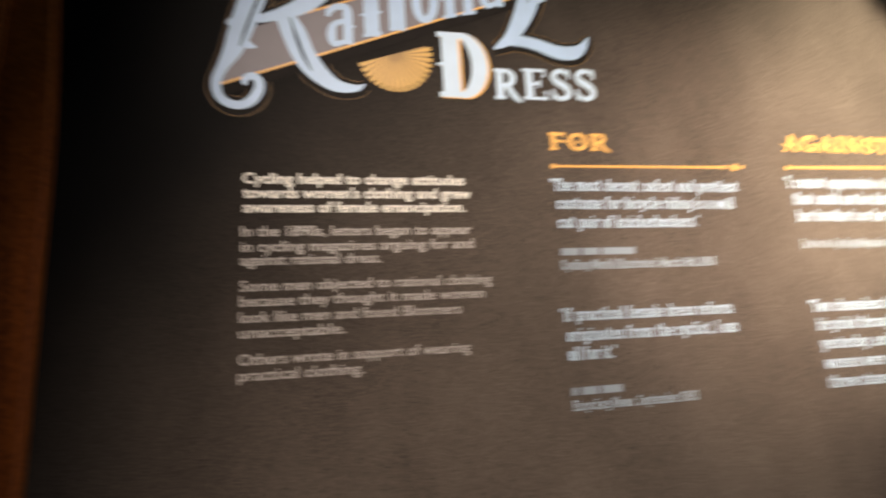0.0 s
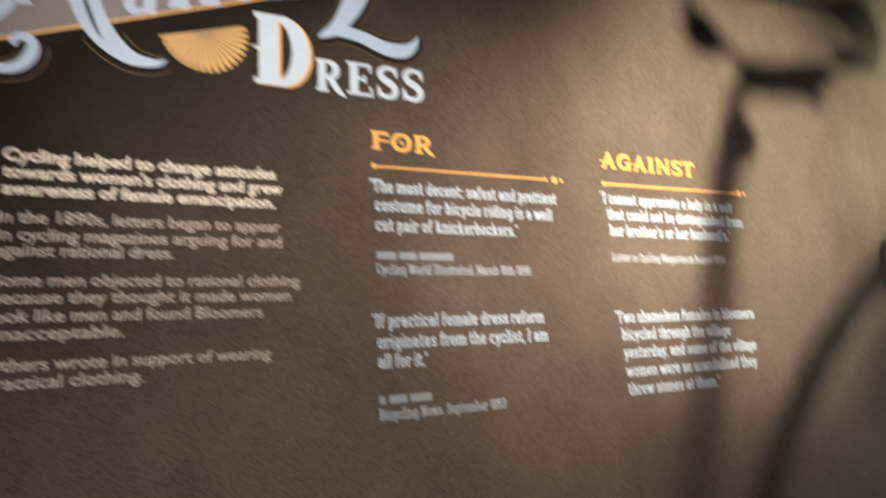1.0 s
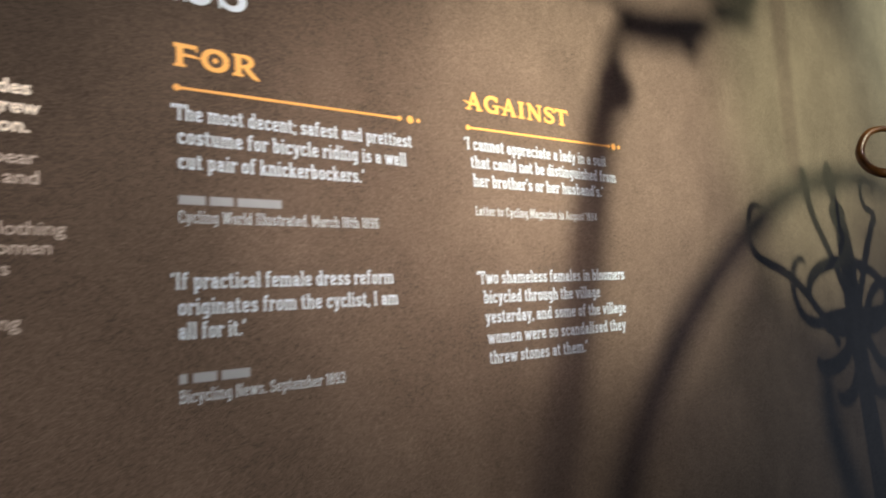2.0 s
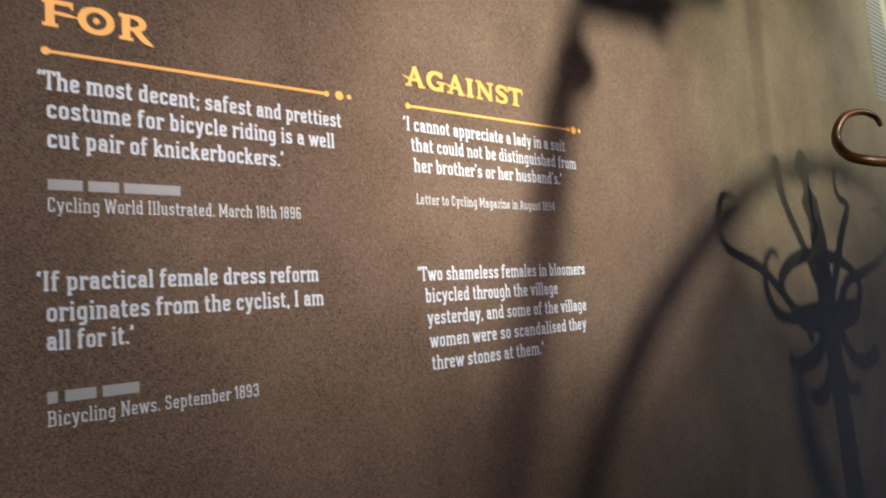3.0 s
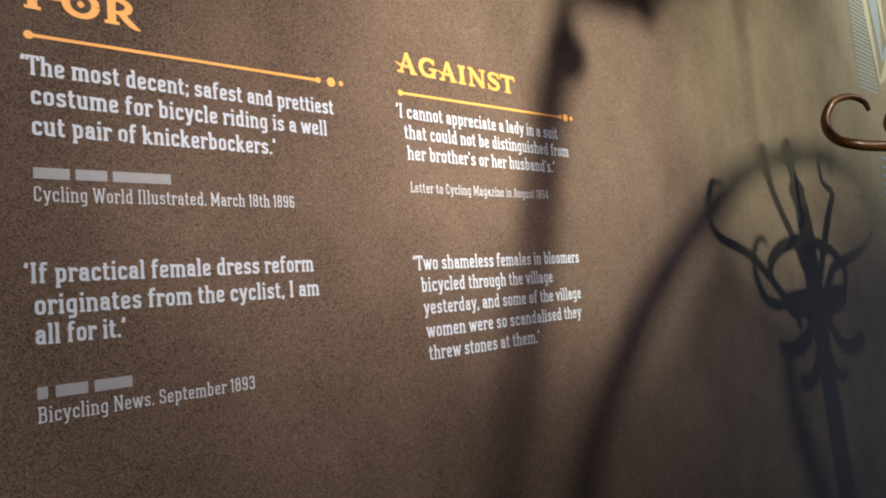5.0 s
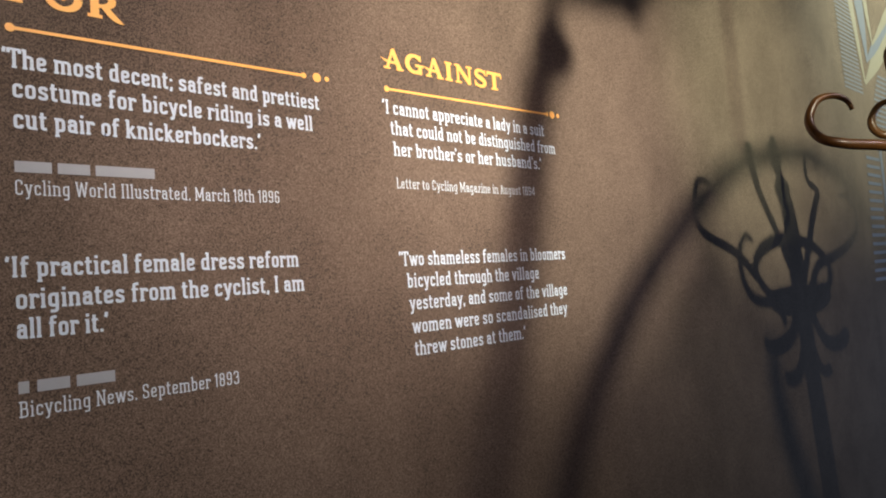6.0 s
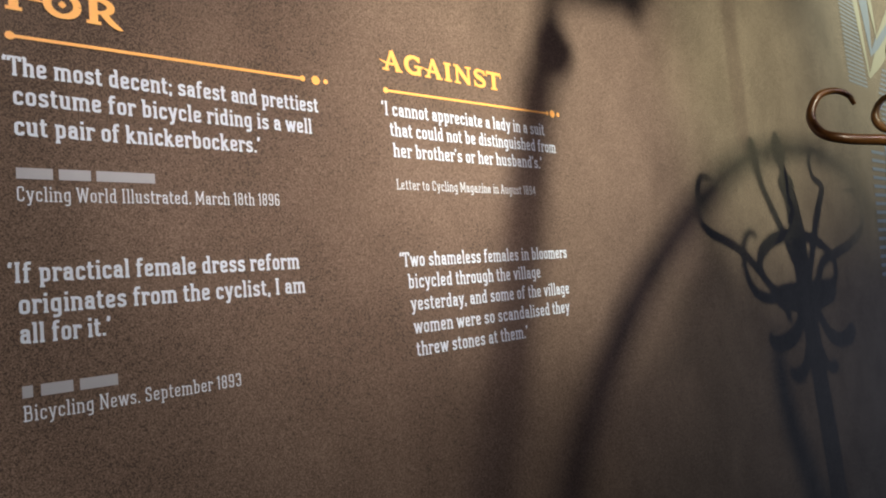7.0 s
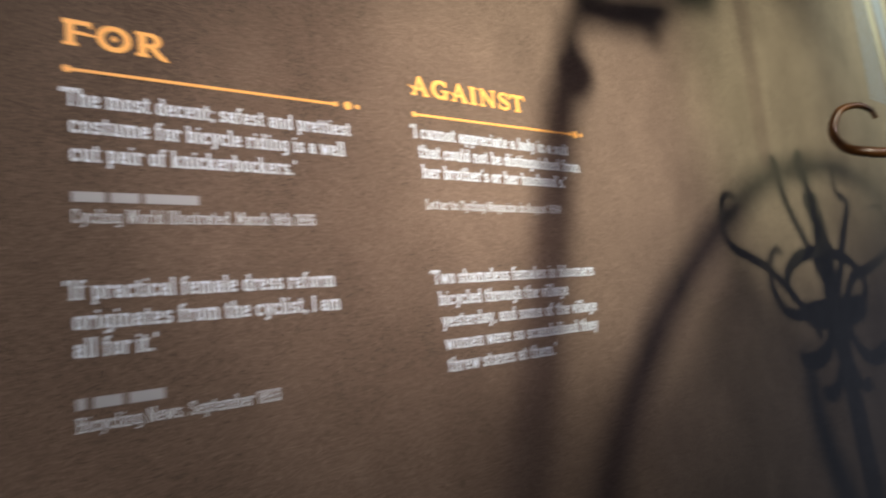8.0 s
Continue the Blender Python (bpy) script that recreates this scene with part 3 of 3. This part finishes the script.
heading("golden yellow heading FOR over a thin dotted rule", 1.73, (0.128, 0.3475, 1.706, 0.0022), ((0.1285, 0.0030), (0.348, 0.0026), (0.3612, 0.0042), (0.3715, 0.0023)),
        (("F", 0.126, 0.1475), ("O", 0.148, 0.1738), ("R", 0.1755, 0.2)), 1.7245, 0.0200)
heading("golden yellow heading AGAINST over a thin dotted rule", 1.73, (0.4385, 0.680, 1.7095, 0.0035), ((0.4388, 0.0030), (0.680, 0.0026), (0.6895, 0.0046), (0.7005, 0.0027)),
        (("A", 0.436, 0.4625), ("G", 0.464, 0.489), ("A", 0.4895, 0.5155), ("I", 0.5165, 0.529), ("N", 0.531, 0.558), ("S", 0.5595, 0.580), ("T", 0.580, 0.6035)), 1.7305, 0.0205)

# ---- the title ----
title = thing("title_lettering", "ice-blue ornamental title lettering Rational Dress with gold outlines", "title", (0.0, WY, 1.85))
STEM = [(-0.134, 2.02, 0.025), (-0.153, 1.958, 0.025), (-0.176, 1.893, 0.024), (-0.185, 1.871, 0.0245), (-0.192, 1.850, 0.0235), (-0.1975, 1.833, 0.0215), (-0.203, 1.818, 0.0175), (-0.212, 1.801, 0.011), (-0.218, 1.786, 0.0096), (-0.2165, 1.773, 0.009),
        (-0.209, 1.7645, 0.0085), (-0.197, 1.762, 0.0086), (-0.186, 1.767, 0.0096), (-0.1793, 1.777, 0.010), (-0.178, 1.786, 0.009), (-0.182, 1.792, 0.008), (-0.188, 1.792, 0.0072), (-0.192, 1.7875, 0.0066), (-0.191, 1.783, 0.003)]
BOWL = [(-0.134, 2.02, 0.018), (-0.094, 2.013, 0.022), (-0.078, 1.975, 0.025), (-0.088, 1.932, 0.025), (-0.106, 1.905, 0.0235), (-0.120, 1.885, 0.0215), (-0.138, 1.870, 0.0172), (-0.159, 1.860, 0.012), (-0.179, 1.853, 0.0078)]
LEG = [(-0.152, 1.862, 0.017), (-0.1505, 1.856, 0.0205), (-0.143, 1.840, 0.0245), (-0.134, 1.818, 0.0235), (-0.121, 1.800, 0.0200), (-0.103, 1.787, 0.0135), (-0.083, 1.785, 0.0072), (-0.073, 1.790, 0.0008)]
ELL = [(0.138, 2.02, 0.026), (0.131, 1.965, 0.022), (0.117, 1.903, 0.025), (0.100, 1.866, 0.018), (0.084, 1.847, 0.010), (0.071, 1.839, 0.002)]
SWASH = [(0.073, 1.841, 0.003), (0.090, 1.850, 0.012), (0.118, 1.848, 0.014), (0.145, 1.840, 0.016), (0.166, 1.840, 0.016), (0.179, 1.848, 0.010), (0.187, 1.861, 0.001)]
KNOB = [(0.132, 2.015, 0.016), (0.160, 1.985, 0.016), (0.168, 1.966, 0.020), (0.182, 1.966, 0.018), (0.190, 1.978, 0.010)]

# the slanting ribbon behind the letters
part("band", patch(bmesh.new(), [(-0.214, 1.783), (0.100, 1.902), (0.117, 1.962), (-0.190, 1.842)], 3.0), M_BAND, title)
part("band_shade", patch(bmesh.new(), [(-0.205, 1.773), (0.098, 1.889), (0.100, 1.8995), (-0.214, 1.7805)], 2.8), M_SHADE, title)
for a, b, w in (((-0.214, 1.783), (0.104, 1.904), 0.0022), ((-0.135, 1.863), (0.117, 1.9615), 0.0020)):
    part("gold_line", ribbon(bmesh.new(), [(*a, w), (*b, w)], 3.4, steps=0), M_GOLD, title)
part("knob_shade", patch(bmesh.new(), [(0.134, 1.958), (0.137, 1.925), (0.148, 1.914), (0.166, 1.917), (0.182, 1.928), (0.191, 1.946), (0.196, 1.966), (0.180, 1.957), (0.160, 1.958)], 2.0), M_BLACK, title)
part("band_stripe", patch(bmesh.new(), [(-0.09, 1.905), (0.112, 1.984), (0.112, 1.990), (-0.09, 1.911)], 1.2), M_BAND, title)
part("band_stripe", patch(bmesh.new(), [(-0.19, 1.853), (0.112, 1.969), (0.112, 1.978), (-0.19, 1.862)], 1.1), M_BLACK, title)

for name, strokes in (("letter", (STEM, BOWL, LEG)), ("letter", (ELL, SWASH, KNOB))):
    for mat, wide, layer, sh in ((M_OCHRE, 0.0116, 1.6, (0.0008, -0.0014)), (M_SHADE, 0.0108, 2.2, (0.0008, -0.0014)), (M_ICE, 0.0, 4.0, (0, 0))):
        bm = bmesh.new()
        for i, s in enumerate(strokes):
            ribbon(bm, s, layer + 0.12 * i, wide, 6, sh)
        part(name if mat is M_ICE else ("gold_outline" if mat is M_OCHRE else "black_outline"), bm, mat, title)
for pts in ([(-0.146, 1.965, 0.0016), (-0.171, 1.894, 0.0024), (-0.182, 1.865, 0.0028), (-0.191, 1.839, 0.0027), (-0.196, 1.823, 0.0009)], [(-0.147, 1.858, 0.0012), (-0.142, 1.839, 0.0030), (-0.134, 1.816, 0.0032), (-0.127, 1.801, 0.0008)], [(0.134, 1.985, 0.003), (0.124, 1.93, 0.005), (0.116, 1.897, 0.001)]):
    part("inline", ribbon(bmesh.new(), pts, 5), M_BLACK, title)
for pts in ([(-0.2085, 1.846, 0.0006), (-0.203, 1.848, 0.010), (-0.190, 1.852, 0.004)], [(-0.193, 1.829, 0.010), (-0.187, 1.825, 0.008), (-0.180, 1.823, 0.0006)], [(0.097, 1.905, 0.001), (0.117, 1.903, 0.014), (0.138, 1.902, 0.001)]):
    part("spur", ribbon(bmesh.new(), pts, 4.5), M_ICE, title)
for c, x0, x1, z, h in (("a", -0.111, -0.083, 1.827, 0.047), ("t", -0.077, -0.050, 1.840, 0.074), ("i", -0.0455, -0.0265, 1.850, 0.068), ("o", -0.0185, 0.010, 1.8595, 0.050), ("n", 0.015, 0.053, 1.870, 0.049), ("a", 0.0575, 0.087, 1.884, 0.048)):
    letter(title, c, x0, x1, z, h, M_ICE, 4.4, rise=0.25)
for c, x0, x1, z, h in (("D", 0.006, 0.0625, 1.780, 0.0745), ("R", 0.0675, 0.099, 1.7805, 0.0355), ("E", 0.1005, 0.1305, 1.7815, 0.0365), ("S", 0.1335, 0.1605, 1.782, 0.0375), ("S", 0.163, 0.191, 1.783, 0.038)):
    if c == "D":
        letter(title, c, x0, x1, z, h, M_GOLD, 3.0, shift=(0.0030, -0.0010), name="gold_shade")
    letter(title, c, x0, x1, z, h, M_WHITE, 4.6)
fan = thing("fan_ornament", "ochre yellow pleated fan ornament in the title", "ornament", (-0.04, WY, 1.82))
for i in range(19):
    a0, a1 = radians(197 + i * 183 / 19), radians(197 + (i + 0.66) * 183 / 19)
    c, r = (-0.0405, 1.8245), 0.0415 - 0.003 * abs(i - 9) / 9 * 0.4
    part("pleat", patch(bmesh.new(), [(c[0] + 0.006 * math.cos(a0), c[1] + 0.006 * math.sin(a0)), (c[0] + r * math.cos(a0), c[1] + r * math.sin(a0)), (c[0] + r * math.cos(a1), c[1] + r * math.sin(a1))], 3.5), M_FAN, fan)
bm = bmesh.new()
patch(bm, [(-0.0405 + 0.036 * math.cos(radians(197 + k * 183 / 16)), 1.8245 + 0.036 * math.sin(radians(197 + k * 183 / 16))) for k in range(17)], 3.0)
part("fan_ground", bm, M_OCHRE, fan)

# ---- the next panel's graphic ----
graphic = thing("printed_graphic", "straw and slate-blue hatched lettering printed on the wall", "graphic", (1.95, WY, 1.9))
for mat, layer, limbs in ((M_STRAW, 1.0, ([(1.85, 2.30, 0.036), (1.885, 2.137, 0.036), (1.928, 1.945, 0.010)], [(1.928, 1.942, 0.008), (2.05, 2.030, 0.055), (2.22, 2.150, 0.060)])),
                          (M_BLUE, 1.6, ([(1.905, 2.30, 0.070), (1.948, 2.150, 0.064), (1.964, 2.005, 0.012)], [(1.958, 2.004, 0.008), (2.05, 2.066, 0.034), (2.22, 2.185, 0.034)])),
                          (M_STRAW, 2.2, ([(1.985, 2.30, 0.022), (2.000, 2.160, 0.030), (2.022, 2.062, 0.006)], [(2.018, 2.058, 0.006), (2.16, 2.160, 0.030), (2.22, 2.205, 0.03)]))):
    for limb in limbs:
        part("letter_stroke", ribbon(bmesh.new(), limb, layer), mat, graphic)
        layer += 0.2
for i in range(38):
    z = 1.912 + i * 0.0102
    x0, x1 = 1.778 - 0.00045 * i, 1.905 - 0.0016 * i
    part("hatch_line", patch(bmesh.new(), [(x0, z), (x1, z), (x1, z + 0.0046), (x0, z + 0.0046)], 0.6), M_BLUE, graphic)
for i in range(15):
    z = 1.45 + i * 0.0212
    x0 = 1.845 + (z - 1.53) * 0.11
    part("hatch_line", patch(bmesh.new(), [(x0, z), (x0 + 0.10, z), (x0 + 0.10, z + 0.008), (x0, z + 0.008)], 1), M_BLUE, graphic)
for i in range(14):
    z = 1.80 + i * 0.0135
    part("hatch_line", patch(bmesh.new(), [(1.985 + 0.010 * max(i - 8, 0), z), (2.30, z), (2.30, z + 0.006), (1.985 + 0.010 * max(i - 8, 0), z + 0.006)], 0.6), M_BLUE, graphic)
part("letter_edge", ribbon(bmesh.new(), [(1.985, 1.40, 0.02), (1.985, 1.78, 0.02)], 1, steps=0), M_BLUE, graphic)

# ---- bentwood coat stand ----
CX, CY = 1.196, 0.24  # the stand's axis at its hub
HX = 1.152  # where the curled arms start
stand = thing("coat_stand", "glossy brown bentwood coat stand with curled hooks beside the wall", "coat stand", (CX, CY, 0))


def hook(reach, azimuth, z, size=1.0, r=0.0060):
    """A bent arm from the hub that runs out, curls up and back over itself. z: height of the curl's outermost point."""
    c, s = math.cos(radians(azimuth)), math.sin(radians(azimuth))
    k, v = 0.036 * size, 0.0308 * size
    prof = [(0.016, z - 0.125, r * 1.2, 0), (0.038, z - 0.098, r * 1.2, 0.010), (reach * 0.52, z - v * 1.56, r * 1.2, 0.020), (reach - k * 0.80, z - v * 1.18, r * 1.1, 0.023), (reach - k * 0.12, z - v * 0.80, r * 1.0, 0.011), (reach, z, r * 0.92, 0),
            (reach - k * 0.35, z + v * 0.82, r * 0.82, 0), (reach - k * 1.0, z + v * 1.02, r * 0.68, 0), (reach - k * 1.5, z + v * 0.80, r * 0.58, 0), (reach - k * 1.70, z + v * 0.40, r * 0.46, 0)]
    return part("hook", tube(bmesh.new(), [(HX + a * c - e * s, CY + a * s + e * c, b, w) for a, b, w, e in prof], 12, 7), M_BENT, stand, smooth=True)


hook(0.234, 145, 1.6876)


def thrown(name, points):
    """A bent limb whose shadow runs through (x, z) on the wall; u: how far each point stands from the wall on its way to the lamp; mm: its radius."""
    return part(name, tube(bmesh.new(), [(x + u * (LAMP.x - x), WY + u * (LAMP.y - WY), z + u * (LAMP.z - z), mm / 1000) for x, z, u, mm in points], 12, 6), M_BENT, stand, smooth=True)


# arms that curl up and over
thrown("hook", [(1.404, 1.436, 0.255, 8), (1.447, 1.458, 0.255, 8), (1.478, 1.488, 0.256, 8), (1.504, 1.502, 0.257, 8), (1.582, 1.515, 0.260, 8), (1.669, 1.535, 0.263, 7.2), (1.738, 1.566, 0.266, 6.2),
                (1.753, 1.595, 0.268, 5.2), (1.742, 1.625, 0.27, 4.4), (1.705, 1.648, 0.27, 3.6), (1.655, 1.648, 0.27, 3)])
thrown("hook", [(1.300, 1.446, 0.255, 8), (1.260, 1.443, 0.270, 8), (1.222, 1.444, 0.290, 7.6), (1.184, 1.456, 0.30, 7), (1.160, 1.484, 0.32, 6.4), (1.153, 1.515, 0.335, 5.6),
                (1.162, 1.546, 0.345, 4.6), (1.188, 1.561, 0.35, 3.8), (1.208, 1.551, 0.35, 3)])
# steep upper hooks with blunt tips
thrown("hook", [(1.352, 1.505, 0.24, 8), (1.328, 1.545, 0.235, 8.4), (1.302, 1.580, 0.23, 8.6), (1.276, 1.612, 0.22, 8.4), (1.250, 1.650, 0.205, 9), (1.238, 1.684, 0.20, 11.5), (1.233, 1.706, 0.20, 13), (1.231, 1.721, 0.20, 11), (1.230, 1.730, 0.20, 6)])
tip, out, k = Vector((1.378, 0.419, 1.743)), Vector((math.cos(radians(100)), math.sin(radians(100)), 0)), 0.037
limb = [Vector((x + u * (LAMP.x - x), WY + u * (LAMP.y - WY), z + u * (LAMP.z - z))) for x, z, u in ((1.412, 1.470, 0.255), (1.452, 1.533, 0.237), (1.480, 1.580, 0.215), (1.508, 1.618, 0.188), (1.532, 1.653, 0.152))]
curl = [tip + out * (k * a) + Vector((0, 0, 0.033 * b)) for a, b in ((-0.36, -0.72), (0, 0), (-0.35, 0.82), (-1.0, 1.0), (-1.5, 0.78), (-1.68, 0.42))]
part("hook", tube(bmesh.new(), [(*p, mm / 1000) for p, mm in zip(limb + curl, (8, 8.6, 9, 8.4, 7.6, 7.0, 6.4, 5.4, 4.4, 3.4, 2.8))], 12, 7), M_BENT, stand, smooth=True)
# short lower hooks, two tiers
thrown("lower_hook", [(1.372, 1.425, 0.25, 10), (1.356, 1.400, 0.245, 10), (1.336, 1.378, 0.24, 11), (1.298, 1.364, 0.23, 11.5), (1.256, 1.361, 0.225, 11), (1.230, 1.366, 0.22, 10), (1.219, 1.376, 0.22, 8)])
thrown("lower_hook", [(1.432, 1.415, 0.25, 10), (1.455, 1.380, 0.25, 10), (1.486, 1.351, 0.25, 11), (1.532, 1.336, 0.25, 11.5), (1.582, 1.338, 0.25, 12), (1.604, 1.350, 0.25, 11.5), (1.608, 1.360, 0.25, 8)])
thrown("lower_hook", [(1.395, 1.365, 0.265, 9), (1.374, 1.335, 0.27, 9), (1.350, 1.306, 0.275, 9.5), (1.318, 1.296, 0.28, 10), (1.296, 1.300, 0.28, 9), (1.288, 1.308, 0.28, 6)])
thrown("lower_hook", [(1.412, 1.360, 0.25, 8), (1.430, 1.330, 0.25, 8), (1.452, 1.298, 0.25, 8.5), (1.478, 1.287, 0.25, 9), (1.500, 1.292, 0.25, 8)])
thrown("finial", [(1.390, 1.430, 0.255, 25), (1.385, 1.500, 0.255, 24), (1.380, 1.572, 0.255, 22), (1.372, 1.615, 0.255, 20), (1.362, 1.636, 0.255, 20.5), (1.357, 1.650, 0.255, 24), (1.354, 1.660, 0.255, 21), (1.350, 1.672, 0.255, 11),
                  (1.345, 1.688, 0.255, 12.5), (1.338, 1.708, 0.255, 20), (1.336, 1.722, 0.255, 18.5), (1.337, 1.738, 0.255, 13), (1.338, 1.750, 0.255, 6)])
thrown("hub", [(1.264, 1.441, 0.255, 12), (1.280, 1.440, 0.255, 16), (1.315, 1.438, 0.255, 19), (1.390, 1.436, 0.255, 21), (1.460, 1.435, 0.255, 20), (1.510, 1.440, 0.255, 17), (1.535, 1.448, 0.255, 11)])
turns = [2 * math.pi * i / 32 for i in range(33)]
thrown("ring", [(1.382 + 0.172 * math.cos(a), 1.492 + 0.061 * math.sin(a) - 0.010 * math.cos(a), 0.255 - 0.02 * math.cos(a), 7.6 + 1.6 * math.sin(a)) for a in turns])
part("pole", tube(bmesh.new(), [(CX, CY, 1.59, 0.026), (CX + 0.003, CY, 1.545, 0.024), (CX + 0.015, CY, 1.45, 0.0245), (CX + 0.026, CY, 1.354, 0.026), (CX + 0.06, CY, 1.0, 0.026), (CX + 0.10, CY, 0.5, 0.024), (CX + 0.11, CY, 0.10, 0.026)], 14, 5), M_BENT, stand, smooth=True)
for k in range(4):
    a = radians(45 + 90 * k)
    px = CX + 0.11
    part("foot", tube(bmesh.new(), [(px, CY, 0.32, 0.012), (px + 0.06 * math.cos(a), CY + 0.06 * math.sin(a), 0.24, 0.013), (px + 0.16 * math.cos(a), CY + 0.16 * math.sin(a), 0.06, 0.013), (px + 0.20 * math.cos(a), CY + 0.20 * math.sin(a), 0.012, 0.012)], 10, 5), M_BENT, stand, smooth=True)

# ---- unseen bent bars, added between the spot and the wall to throw its shadows ----
MAG = 3.2
shadow_frame = thing("shadow_caster_frame", "unseen black bent bars shaped so that their shadows fall on the wall", "display frame", (0.9, LAMP.y + 1.295 / MAG, 0))


def towards_lamp(x, z, mag=MAG):
    return (LAMP.x + (x - LAMP.x) / mag, LAMP.y + 1.295 / mag, LAMP.z + (z - LAMP.z) / mag)


def iron(name, points, floor=(), mag=MAG):
    """A bar whose shadow on the wall runs through (x, z, width); floor lists the ends that go on down to the floor."""
    def leg(x, z, w):
        return [(x, z + (LAMP.z - LAMP.z * MAG - z) * k, w) for k in (1.0, 0.75, 0.5, 0.3, 0.15, 0.06)]
    if 0 in floor:
        points = leg(points[0][0] - 0.01, points[0][1], points[0][2]) + points
    if 1 in floor:
        points = points + leg(points[-1][0] + 0.01, points[-1][1], points[-1][2])[::-1]
    return part(name, tube(bmesh.new(), [(*towards_lamp(x, z, mag), w * 0.50 / mag) for x, z, w in points], 10, 6), M_IRON, shadow_frame, smooth=True)


iron("arch", [(0.470, 0.70, 0.06), (0.505, 0.90, 0.06), (0.570, 1.10, 0.06), (0.655, 1.254, 0.058), (0.718, 1.347, 0.056), (0.808, 1.450, 0.054), (0.932, 1.547, 0.050), (1.110, 1.652, 0.046), (1.240, 1.698, 0.044), (1.390, 1.721, 0.042), (1.535, 1.723, 0.042), (1.689, 1.690, 0.042), (1.815, 1.618, 0.042), (1.911, 1.536, 0.042), (2.03, 1.32, 0.042), (2.09, 1.05, 0.042)], (0, 1))
iron("upright", [(0.380, 0.75, 0.072), (0.470, 1.10, 0.076), (0.531, 1.288, 0.076), (0.583, 1.448, 0.078), (0.627, 1.590, 0.076), (0.662, 1.718, 0.066), (0.690, 1.796, 0.050), (0.710, 1.856, 0.038), (0.735, 1.895, 0.030)], (0,))
# extra bar, added for the blurred second pole shadow
iron("upright", [(1.370, 0.95, 0.085), (1.308, 1.125, 0.075), (1.266, 1.215, 0.065), (1.247, 1.289, 0.055), (1.244, 1.345, 0.045), (1.243, 1.385, 0.02)], (0,))
iron("knob", [(0.704, 1.760, 0.02), (0.705, 1.775, 0.060), (0.706, 1.799, 0.084), (0.707, 1.822, 0.060), (0.708, 1.838, 0.02)], mag=2.4)
# bars for the scrolled shadow at the top, nearer to the wall than the uprights
HEAD = 3.0
iron("arm", [(0.728, 1.886, 0.04), (0.748, 1.898, 0.054), (0.790, 1.903, 0.060), (0.840, 1.909, 0.062), (0.900, 1.924, 0.060), (0.940, 1.934, 0.040), (0.965, 1.940, 0.012)], mag=HEAD)
iron("prong", [(0.725, 1.925, 0.012), (0.745, 1.919, 0.022), (0.775, 1.913, 0.024), (0.800, 1.908, 0.02)], mag=HEAD)
iron("drop", [(0.872, 1.914, 0.045), (0.890, 1.900, 0.050), (0.905, 1.888, 0.040), (0.918, 1.878, 0.015)], mag=MAG)
iron("tendril", [(0.935, 1.940, 0.018), (0.975, 1.955, 0.018), (1.020, 1.965, 0.018), (1.065, 1.970, 0.018), (1.112, 1.973, 0.008)], mag=HEAD)
iron("tendril", [(0.972, 1.985, 0.016), (1.023, 1.991, 0.026), (1.070, 1.997, 0.022), (1.118, 2.002, 0.008)], mag=HEAD)
iron("scroll", [(0.735, 1.922, 0.018), (0.708, 1.938, 0.022), (0.680, 1.944, 0.050), (0.653, 1.955, 0.076), (0.638, 1.972, 0.066), (0.628, 1.992, 0.024), (0.640, 2.028, 0.022), (0.713, 2.046, 0.026), (0.790, 2.050, 0.020), (0.880, 2.062, 0.020), (0.960, 2.066, 0.028)], mag=HEAD)
iron("scroll", [(0.950, 2.066, 0.024), (1.000, 2.064, 0.055), (1.050, 2.060, 0.095), (1.085, 2.042, 0.082), (1.098, 2.020, 0.050), (1.090, 1.998, 0.025), (1.040, 1.978, 0.018), (0.980, 1.975, 0.014)], mag=HEAD)

# unseen rod, added to cut a faint vertical band out of upper_wash
rod = thing("band_shadow_rod", "unseen thin black rod, added to throw a faint band on the wall", "rod", (1.438, -0.672, 2.9))
part("bar", tube(bmesh.new(), [(1.438, -0.672, 2.9, 0.011), (1.440, -0.672, 2.42, 0.011)], 12, 0), M_IRON, rod)
part("tip", tube(bmesh.new(), [(1.440, -0.672, 2.42, 0.011), (1.440, -0.672, 2.405, 0.010), (1.440, -0.672, 2.395, 0.005)], 12, 0), M_IRON, rod)

# ---- spotlight body ----
light = thing("spotlight", "black gallery spotlight on a drop rod from the ceiling", "spotlight", (LAMP.x, LAMP.y - 0.1, 2.9))
aim = (AIM - LAMP).normalized()
part("housing", tube(bmesh.new(), [(*(LAMP - aim * 0.16), 0.03), (*(LAMP - aim * 0.12), 0.04), (*(LAMP - aim * 0.03), 0.042), (*(LAMP - aim * 0.025), 0.042)], 20, 0), M_IRON, light, smooth=False)
part("drop_rod", tube(bmesh.new(), [(*(LAMP - aim * 0.10), 0.008), (LAMP.x - aim.x * 0.1, LAMP.y - aim.y * 0.1, 2.9, 0.008)], 10, 0), M_IRON, light)
